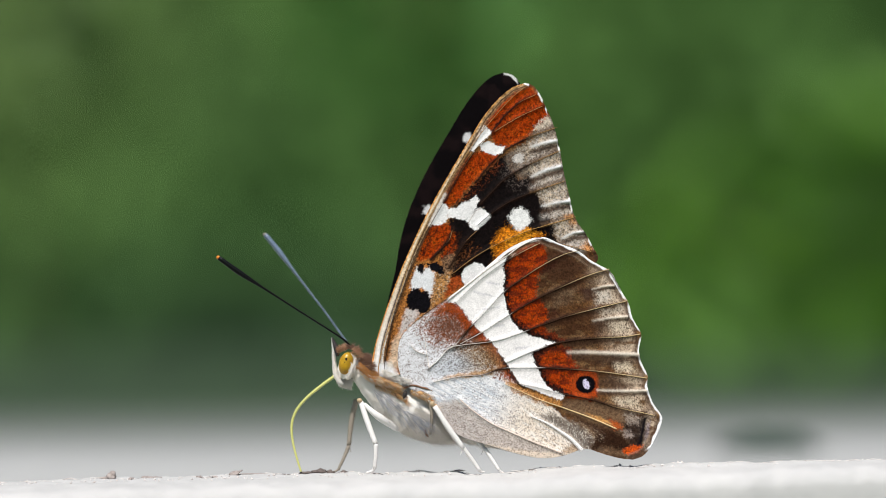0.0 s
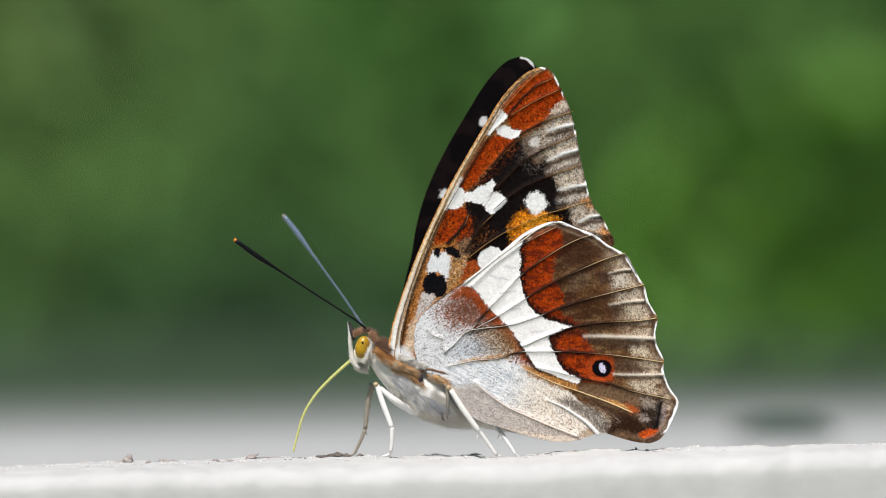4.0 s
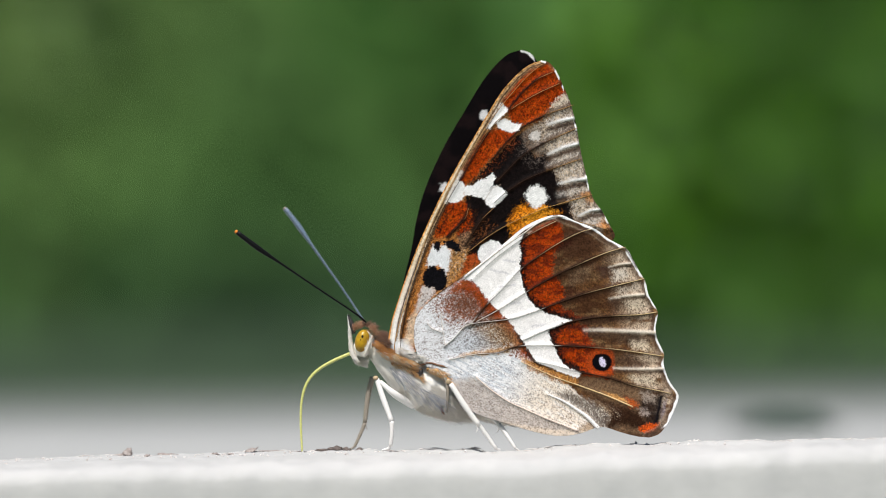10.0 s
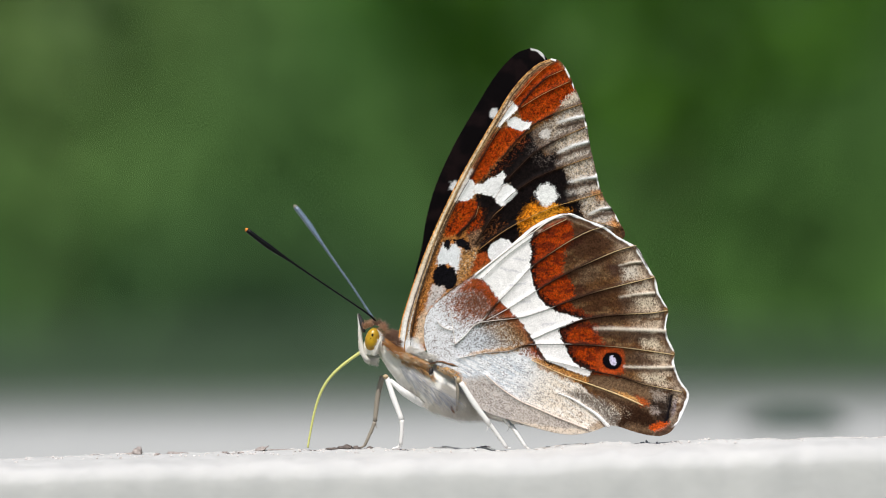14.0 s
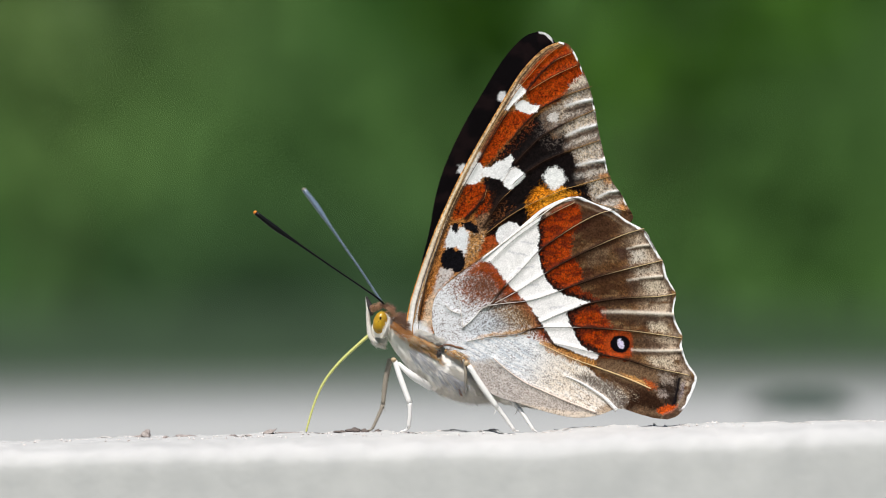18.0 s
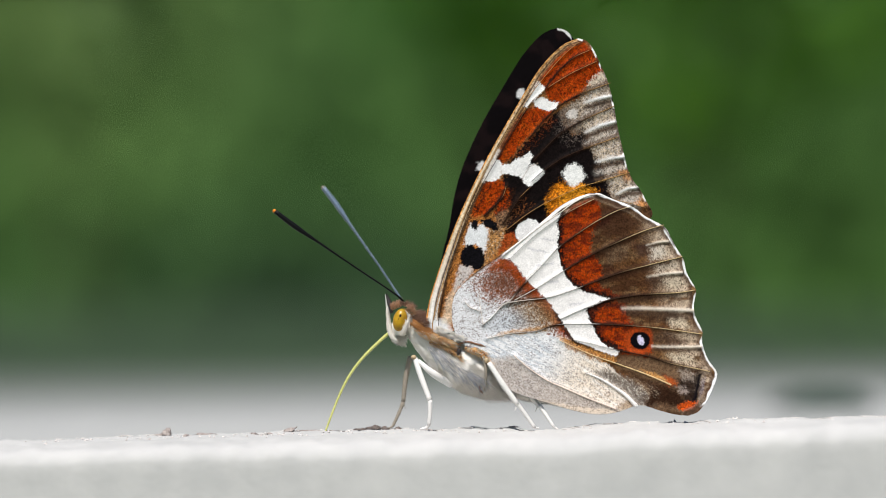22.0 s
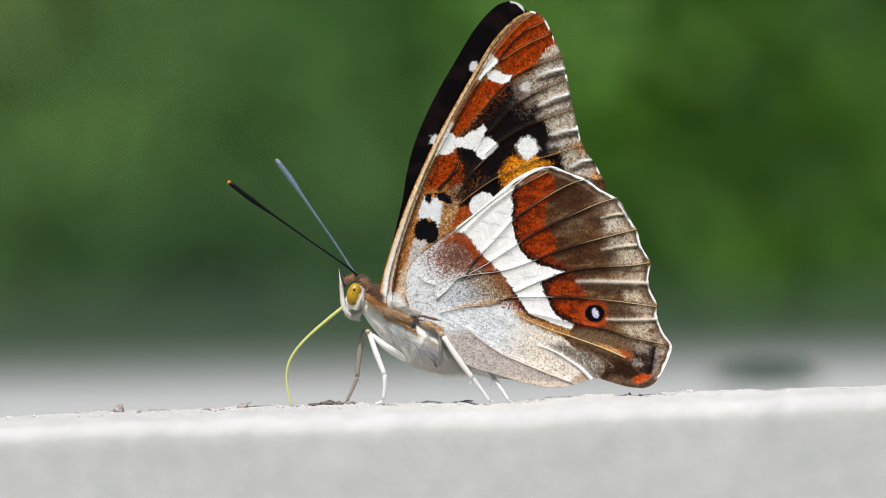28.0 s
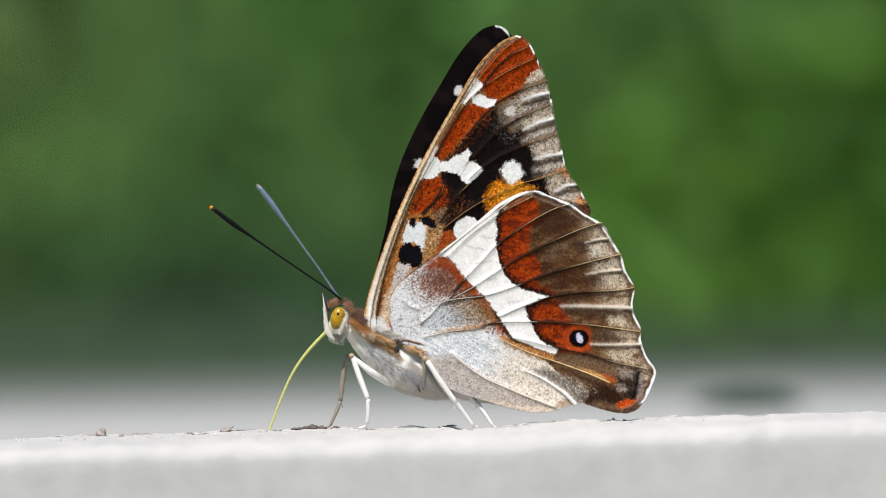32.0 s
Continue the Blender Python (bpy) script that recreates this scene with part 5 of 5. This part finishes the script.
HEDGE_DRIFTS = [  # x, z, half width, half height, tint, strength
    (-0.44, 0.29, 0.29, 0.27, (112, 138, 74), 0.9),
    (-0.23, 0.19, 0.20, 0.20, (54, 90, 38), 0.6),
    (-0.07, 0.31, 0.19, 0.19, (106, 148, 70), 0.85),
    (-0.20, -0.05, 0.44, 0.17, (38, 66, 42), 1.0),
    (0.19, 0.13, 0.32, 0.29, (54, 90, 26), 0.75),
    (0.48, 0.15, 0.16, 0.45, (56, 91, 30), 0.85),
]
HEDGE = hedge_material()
bm = bmesh.new()
bmesh.ops.create_cube(bm, size=2)
bmesh.ops.subdivide_edges(bm, edges=bm.edges[:], cuts=40, use_grid_fill=True)
bm.transform(Matrix.Diagonal((3.0, 0.45, 0.95, 1)))
for v in bm.verts:
    q = v.co * 5
    v.co += Vector((noise.noise(q), noise.noise(q + Vector((9, 0, 0))), noise.noise(q + Vector((0, 9, 0))))) * 0.025
    v.co.z -= 0.25 * (abs(v.co.y) / 0.45) ** 4 if v.co.z > 0.5 else 0
bm.transform(Matrix.Translation((0, 2.6, 0.5)))
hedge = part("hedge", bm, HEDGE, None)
tagged(hedge, "tall green clipped hedge far out of focus", "hedge", kind="structure")
rnd = random.Random(11)
verts, faces = [], []
for _ in range(11000):
    c = Vector((rnd.uniform(-3.0, 3.0) if rnd.random() < 0.55 else rnd.uniform(-1.3, 1.3), 2.12 + rnd.gauss(0, 0.03), rnd.uniform(-0.4, 1.2)))
    long, broad = rnd.uniform(0.016, 0.03), rnd.uniform(0.009, 0.015)
    m = Matrix.Translation(c) @ Euler((rnd.uniform(0.7, 1.5), rnd.gauss(0, 0.4), rnd.gauss(0, 0.7))).to_matrix().to_4x4()
    k = len(verts)
    for px, py, pz in ((0, -1, 0), (-0.85, -0.1, 0.15), (0, 0, -0.05), (0.85, -0.1, 0.15), (0, 1, -0.15)):
        verts.append(m @ Vector((px * broad, py * long, pz * broad)))
    faces += [(k, k + 2, k + 1), (k, k + 3, k + 2), (k + 1, k + 2, k + 4), (k + 2, k + 3, k + 4)]
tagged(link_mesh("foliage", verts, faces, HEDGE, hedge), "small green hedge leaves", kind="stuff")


# leafy boughs before the hedge
LEAF = [material("leaf_%s" % n, lin(*c), 0.55, lin(*e), size=30, through_light=0.25) for n, c, e in (("bright", (98, 148, 34), (78, 124, 28)), ("olive", (116, 146, 82), (92, 122, 64)), ("fresh", (96, 146, 68), (74, 120, 56)))]
TWIG = material("twig", lin(84, 66, 46), 0.8, size=60, bump=0.4, bump_size=300)


def bough(x, z, y, wide, high, leaves, leaf_material, seed, label):
    """A leafy bough: a forked twig with pointed leaves, its origin in the middle of the leaves."""
    rnd = random.Random(seed)
    top = thing("bough", label, "branch", "boughs before the hedge")
    top.location = (x, y, z)
    stem = [(0.03, 0.10, -0.52 - z), (0.03, 0.08, -0.2 - z * 0.5 - high), (0.01, 0.02, -high * 0.5), (-0.01, 0, high * 0.8)]
    v, f = tube(spline(stem, 12), np.linspace(0.006, 0.002, 12), 7)
    link_mesh("stem", v, f, TWIG, top)
    for k in range(5):
        zz = high * (-0.6 + 0.3 * k)
        end = Vector((wide * rnd.uniform(0.4, 0.9) * (-1) ** k, rnd.uniform(-0.04, 0.04), zz + high * 0.25))
        v, f = tube([(0, 0.02, zz), tuple(Vector((0, 0.02, zz)).lerp(end, 0.5) + Vector((0, 0, -0.01))), tuple(end)], [0.0025, 0.002, 0.001], 6)
        link_mesh("twig", v, f, TWIG, top)
    verts, faces = [], []
    for _ in range(leaves):
        r, w = math.sqrt(rnd.random()), rnd.uniform(0, 2 * math.pi)
        c = Vector((r * wide * math.cos(w), rnd.gauss(0, 0.035), r * high * math.sin(w)))
        long, broad = rnd.uniform(0.018, 0.034), rnd.uniform(0.008, 0.014)
        m = Matrix.Translation(c) @ Euler((rnd.uniform(-0.2, 1.2), rnd.gauss(0, 0.5), rnd.uniform(0, 6.28))).to_matrix().to_4x4()
        k = len(verts)
        for px, py, pz in ((0, -1, 0), (-0.8, -0.35, 0.12), (0, -0.3, -0.05), (0.8, -0.35, 0.12), (-0.7, 0.3, 0.1), (0, 0.35, -0.06), (0.7, 0.3, 0.1), (0, 1, -0.2)):
            verts.append(m @ Vector((px * broad, py * long, pz * broad)))
        faces += [tuple(k + i for i in q) for q in ((0, 2, 1), (0, 3, 2), (1, 2, 5, 4), (2, 3, 6, 5), (4, 5, 7), (5, 6, 7))]
    tagged(link_mesh("foliage", verts, faces, leaf_material, top), kind="stuff")
    return top


# an added bough stands in for the bright patch drifting over the background
BRIGHT_PATCH_PATH = [(0, 0.27, -0.01), (3, 0.25, -0.01), (6, 0.235, 0.0), (9, 0.23, 0.04), (13, 0.1, 0.26), (19, 0.08, 0.28), (22, 0.10, 0.26), (25.5, 0.18, 0.17), (28, 0.20, 0.14), (30, 0.25, 0.12), (32, 0.27, 0.01)]
bright_patch_bough = bough(BRIGHT_PATCH_PATH[0][1], BRIGHT_PATCH_PATH[0][2], 1.38, 0.20, 0.16, 420, LEAF[0], 1, "bright green leafy bough added as a drifting bright patch before the hedge")
bough(-0.34, 0.21, 1.40, 0.10, 0.10, 110, LEAF[1], 2, "olive green leafy bough before the hedge")
bough(-0.05, 0.21, 1.42, 0.08, 0.08, 90, LEAF[2], 3, "fresh green leafy bough before the hedge")


# dry flakes along the crest
def flake(x, y, d, wide, high, deep, seed, label, hook=0.0):
    """A curled crumb of bark at a place of the chart; sizes in squares."""
    rnd = random.Random(seed)
    bm = bmesh.new()
    bmesh.ops.create_icosphere(bm, subdivisions=3, radius=1)
    for v in bm.verts:
        q = v.co.copy()
        v.co *= 1 + 0.5 * noise.noise(q * 1.7 + Vector((seed * 3.1, 0, 0))) + 0.2 * noise.noise(q * 4.5)
        v.co.z = abs(v.co.z) ** 1.3 * (1 if v.co.z > 0 else -0.3)
        if hook and v.co.x > 0.35:
            v.co.z += hook * (v.co.x - 0.35)
    X = (x - OX) * U
    z = float(ledge_top(np.array([X]), np.array([d * 1e-3]))[0])
    bm.transform(Matrix.Translation((X, d * 1e-3, z + 0.00002)) @ Matrix.Diagonal((wide * U, deep * U, high * U, 1)))
    ob = part("bark_flake", bm, BARK_PALE if x < 480 or x > 640 else BARK, None)
    return tagged(ob, label, "debris", "flakes on the ledge")


FLAKES = [
    (182, 0.0, 9, 12, 6, 0.0, "upright grey bark chip on the stone"), (168, 0.2, 16, 2.4, 6, 0.0, "thin grey bark sliver on the stone"),
    (216, 0.1, 6, 4, 5, 0.0, "small grey crumb on the stone"), (252, 0.1, 22, 4.5, 8, 0.0, "long flat bark flake on the stone"),
    (338, 0.0, 7, 3.6, 5, 0.2, "small grey crumb on the stone"), (366, 0.1, 6, 2.4, 5, 0.0, "small grey crumb on the stone"),
    (402, 0.0, 11, 6, 7, 1.4, "curled grey bark chip on the stone"), (440, 0.1, 26, 1.6, 4, 0.0, "thin grey sliver on the stone"),
]
FLAKES += [
    (486, 0.3, 18, 4.0, 8, 0.0, "dark flat bark flake under the drinking tube"), (530, 0.2, 12, 3.0, 7, 0.0, "dark flat bark flake beside the feet"), (553, 0.1, 12, 6.0, 8, 0.6, "dark crumpled bark flake beside the feet"), (571, 0.3, 9, 4.5, 6, 0.3, "dark crumpled bark flake beside the feet"),
    (596, 0.6, 8, 3, 6, 0.0, "small grey crumb on the stone"), (650, -1.0, 16, 2.2, 6, 0.0, "thin grey sliver by the foot"), (800, 0.4, 9, 2, 5, 0.0, "small grey crumb on the stone"), (905, 0.2, 14, 1.8, 5, 0.0, "thin grey sliver on the stone"),
    (1275, 0.4, 10, 4, 6, 0.0, "pinkish stone crumb on the ledge"), (1520, 0.2, 14, 4, 6, 0.3, "grey bark crumb on the ledge")
]
for k, (x, d, wide, high, deep, hook, label) in enumerate(FLAKES):
    flake(x, 0, d, wide, high, deep, k, label, hook)

# loose grit on the crest
rnd = random.Random(21)
verts, faces = [], []
for _ in range(420):
    x, y = rnd.uniform(-0.058, 0.062), rnd.uniform(-0.006, 0.0)
    if -0.002 < x < 0.01 and y > -0.004:
        continue
    r = 0.00005 + 0.00016 * rnd.random() ** 2.5
    z = float(ledge_top(np.array([x]), np.array([y]))[0]) + r * 0.3
    turn = Euler((rnd.uniform(0, 6), rnd.uniform(0, 6), rnd.uniform(0, 6))).to_matrix()
    k = len(verts)
    for q in ((1, 0, 0), (-1, 0, 0), (0, 1, 0), (0, -1, 0), (0, 0, 1), (0, 0, -1)):
        verts.append(Vector((x, y, z)) + turn @ (Vector(q) * r * rnd.uniform(0.6, 1.5)))
    faces += [tuple(k + i for i in f) for f in ((0, 2, 4), (2, 1, 4), (1, 3, 4), (3, 0, 4), (2, 0, 5), (1, 2, 5), (3, 1, 5), (0, 3, 5))]
for _ in range(260):
    x = rnd.uniform(-0.056, 0.062)
    y = 0.0012 - 0.0036 * float(step(x, 0.001, 0.0055)) - rnd.uniform(-0.0003, 0.0014)
    long, thick = U * rnd.uniform(2.5, 6) * (1 + 1.6 * rnd.random() ** 3), U * rnd.uniform(0.5, 1.1)
    z = float(ledge_top(np.array([x]), np.array([y]))[0]) + thick * 0.4
    k = len(verts)
    for q in ((1, 0, 0), (-1, 0, 0), (0.1, 0.5, 0), (-0.1, -0.5, 0), (rnd.uniform(-0.4, 0.4), 0, 1), (0, 0, -1)):
        verts.append(Vector((x, y, z)) + Vector((q[0] * long, q[1] * long, q[2] * thick)))
    faces += [tuple(k + i for i in f) for f in ((0, 2, 4), (2, 1, 4), (1, 3, 4), (3, 0, 4), (2, 0, 5), (1, 2, 5), (3, 1, 5), (0, 3, 5))]
GRIT = material("grit", lin(240, 236, 232), 0.85, lin(176, 164, 158), size=500)
grit = link_mesh("stone_grit", verts, faces, GRIT, None, "", False)
tagged(grit, "fine pale stone grit on the ledge", "grit", kind="stuff")

# moss behind
bm = bmesh.new()
bmesh.ops.create_icosphere(bm, subdivisions=5, radius=1)
for v in bm.verts:
    q = v.co.copy()
    v.co *= 1 + 0.25 * noise.noise(q * 2) + 0.12 * noise.noise(q * 7)
bm.transform(Matrix.Translation((0.0584, 0.150, -0.0082)) @ Matrix.Diagonal((0.0100, 0.020, 0.0040, 1)))
moss = part("moss_patch", bm, MOSS, None)
tagged(moss, "dark green cushion of moss on the paving slab", "moss")

# ---- movements ----
# The drinking tube: seconds, knee (x, z) and tip (x, z) in millimetres from the mouth.
SIPS_1 = [
    (0, -5.2, -5.1, -4.3, -11.8), (0.3, -5.6, -5.1, -6.9, -11.4), (0.6, -6.3, -4.6, -8, -11.6),
    (1, -6.2, -4.2, -7.6, -10.8), (1.3, -5, -5.3, -7.4, -11.5), (1.6, -5.3, -5, -7.6, -11.8),
    (2, -5.3, -5.1, -7.7, -11.6), (2.3, -5.5, -5, -7.6, -11.8), (2.6, -5.4, -5.3, -7.5, -11.7),
    (3, -5.1, -5.6, -7.6, -11.8), (3.3, -5.1, -5.6, -7.6, -11.8), (3.5, -5.1, -5.6, -7.6, -11.6),
    (4.1, -5.2, -5.2, -7, -11.4), (4.6, -6.2, -3.6, -6, -11.5), (5, -5.4, -5, -6.6, -11.4),
    (5.5, -5.5, -5.4, -7.6, -11.7), (5.7, -6.7, -3.1, -6.4, -12),
]
SIPS_2 = [
    (6, -6.3, -4.2, -7.1, -12.2), (6.3, -6.3, -3.8, -6.8, -11.9), (6.6, -4.9, -4.2, -7.2, -11.5),
    (7, -5.2, -4.65, -7.3, -11.9), (7.3, -6.4, -3.4, -6.3, -12), (7.6, -6, -5, -7.4, -11.8),
    (8, -6.3, -4, -6.3, -12), (8.3, -6.4, -4.1, -7.3, -12), (8.6, -5.4, -4.6, -7.6, -12),
    (9, -4.95, -4.65, -7.4, -12.1), (9.3, -4.9, -4.9, -7.3, -11.7), (9.6, -6.4, -3.4, -6.4, -11.9),
    (10, -5.6, -3.85, -6.1, -12.2), (10.3, -5.1, -4.8, -6.7, -12.1), (10.6, -4.8, -4.6, -7, -12),
    (11, -4.7, -5, -6.9, -12), (11.3, -5, -5.1, -6.9, -12.3),
]
SIPS_3 = [
    (11.6, -5.3, -4.6, -6.3, -12.5), (12, -5.2, -4.9, -6.8, -12), (12.3, -6.8, -3.4, -5.7, -11.9),
    (12.6, -6.9, -3.7, -6.3, -12.2), (13, -5.6, -5.1, -7.6, -12), (13.3, -5.4, -5, -7.6, -12),
    (13.6, -5.3, -4.7, -6.8, -12), (14, -4.7, -4.4, -6.6, -11.8), (14.3, -5.5, -4.6, -6.7, -12),
    (14.5, -6.5, -4, -5, -12.2), (15, -5.4, -4.6, -6.2, -11.8), (15.5, -6.2, -3.8, -5.4, -11.8),
    (16, -5.4, -4.8, -6.4, -11.8), (16.5, -5.7, -4.9, -6, -12.3), (16.7, -6.7, -4.8, -4.9, -12.5),
    (17, -7, -3.4, -3.2, -12.5), (17.3, -6.6, -4.9, -5.6, -11.7),
]
SIPS_4 = [
    (17.6, -6.2, -5.5, -6.2, -12), (18, -5.4, -5.55, -7.8, -12), (18.3, -5.4, -5, -7.9, -12.3),
    (18.6, -5, -5.2, -7.8, -12.1), (19, -4.4, -4.6, -6.8, -12.2), (19.3, -4.8, -4.9, -7.6, -12.3),
    (19.6, -4.6, -5, -7.6, -12.2), (20, -4.9, -5.3, -7.6, -12), (20.3, -5, -5.1, -7.5, -12.1),
    (20.6, -5, -5.1, -8.9, -12.3), (21, -4.9, -5.1, -8.9, -12), (21.3, -5.2, -5.2, -9, -12.3),
    (21.6, -5.2, -5.4, -8.9, -12.3), (22, -4.8, -5.1, -7.9, -12.2), (22.3, -4.6, -5.7, -8, -11.8),
    (22.6, -4.2, -5.8, -7.9, -12), (23, -6.8, -3.9, -6.9, -12.3),
]
SIPS_5 = [
    (23.3, -6, -4.1, -7.5, -12.1), (23.6, -4.8, -5.1, -8, -11.9), (24, -4.8, -5.2, -8.1, -12),
    (24.3, -6.6, -4.5, -6.6, -11.2), (24.6, -6.4, -4.4, -7.5, -11.2), (25, -5.1, -4.1, -8.7, -11.7),
    (25.3, -6.5, -3.2, -7.9, -11.4), (25.5, -7, -3.3, -6.5, -12.1), (26, -5.2, -4.8, -7, -11.7),
    (26.5, -6.4, -3.4, -5.4, -11.6), (27, -5.6, -4.8, -5.4, -11.8), (27.5, -6, -5.2, -3.3, -12.2),
    (27.7, -5.5, -5.2, -5.8, -12.2), (28, -6.5, -6.3, -6.5, -12.2), (28.3, -6.1, -5.6, -6.9, -12.2),
    (28.6, -5.9, -6.1, -7.7, -12.4), (29, -5.75, -5.3, -6.5, -12.5),
]
SIPS_6 = [
    (29.3, -6.1, -5.3, -5.9, -12.5), (29.6, -6.8, -3.9, -4.5, -12.5), (30, -5.9, -5.3, -7.3, -12.6),
    (30.1, -6.5, -4.6, -7, -12.7), (30.2, -6.9, -3.6, -1.5, -11.2), (30.3, -4.7, -6.4, -2.9, -12.5),
    (30.4, -7, -3.4, -8.4, -12.5), (30.5, -4.1, -5.3, -9.1, -11.6), (30.6, -7, -3.3, -8.1, -12.2),
    (30.7, -6.5, -4, -8.4, -12.7), (30.8, -4.8, -4.6, -8.2, -12.7), (30.9, -5.2, -5.6, -8.2, -12.7),
    (31, -5.8, -4.2, -7.9, -11.8), (31.2, -4.6, -5, -7.6, -12.7), (31.4, -4.6, -5.1, -7.6, -12.5),
    (31.6, -6.7, -3.8, -7, -12.7), (31.8, -4.5, -5, -7.7, -11.8),
]
SIPS_7 = [
    (31.9, -5.8, -4.5, -6.8, -12.5), (32, -4.1, -5, -7.1, -12.4),
]
SIPS = SIPS_1 + SIPS_2 + SIPS_3 + SIPS_4 + SIPS_5 + SIPS_6 + SIPS_7
MOUTH = at(580, 586, -0.2)


def tube_line(kx, kz, tx, tz):
    """The tube's course from the mouth by its knee to its tip."""
    k, e = np.array([kx, kz]) * 1e-3, np.array([tx, tz]) * 1e-3
    c = (k - 0.1625 * e) / 0.675
    h1, h2 = 0.9 * c, e + 0.9 * (c - e)
    t = np.linspace(0, 1, 160)[:, None]
    p = 3 * (1 - t) ** 2 * t * h1 + 3 * (1 - t) * t**2 * h2 + t**3 * e
    run = np.r_[0, np.cumsum(np.linalg.norm(np.diff(p, axis=0), axis=1))]
    s = np.linspace(0, run[-1], SEGMENTS + 1)
    return np.stack([np.interp(s, run, p[:, 0]), np.interp(s, run, p[:, 1])], 1)


NEAR_TURNS = [(0, -2.0), (3, -1.7), (6, -1.2), (9, -0.85), (14.5, -0.5), (18, -0.3), (21, -0.1), (23, -0.8), (25.5, -0.35), (27.5, 0.65), (28.5, 0.9), (29, -0.4), (30, -0.15), (31, 0.2), (32, 0)]
FAR_TURNS = [(0, -1.9), (1.5, -1.4), (3, -0.6), (6, -0.4), (9, 0.0), (14.5, 0.4), (21, 0.75), (23, 0.45), (25.5, 0.75), (27.5, 1.3), (28.5, 1.4), (29, 0.4), (30, 0.6), (30.5, -0.6), (31, -0.3), (32, 0)]


def motions():
    for k, piece in enumerate(segments):
        rows = []
        for t, *bend in SIPS:
            line = tube_line(*bend)
            (ax, az), (bx, bz) = line[k], line[k + 1]
            tilt = math.degrees(math.atan2(bx - ax, bz - az)) % 360
            rows.append((t, Matrix.Translation(MOUTH + Vector((ax, 0, az))) @ Matrix.Rotation(radians(tilt), 4, "Y")))
        walk(piece, rows)
    walk(bright_patch_bough, [(t, pose(x, 1.38, z)) for t, x, z in BRIGHT_PATCH_PATH])
    for ob, side, turns in ((antenna_near, "near", NEAR_TURNS), (antenna_far, "far", FAR_TURNS)):
        walk(ob, [(t, Matrix.Translation(at(*ANTENNA_BASE[side])) @ Matrix.Rotation(radians(a), 4, "Y")) for t, a in turns])

motions()
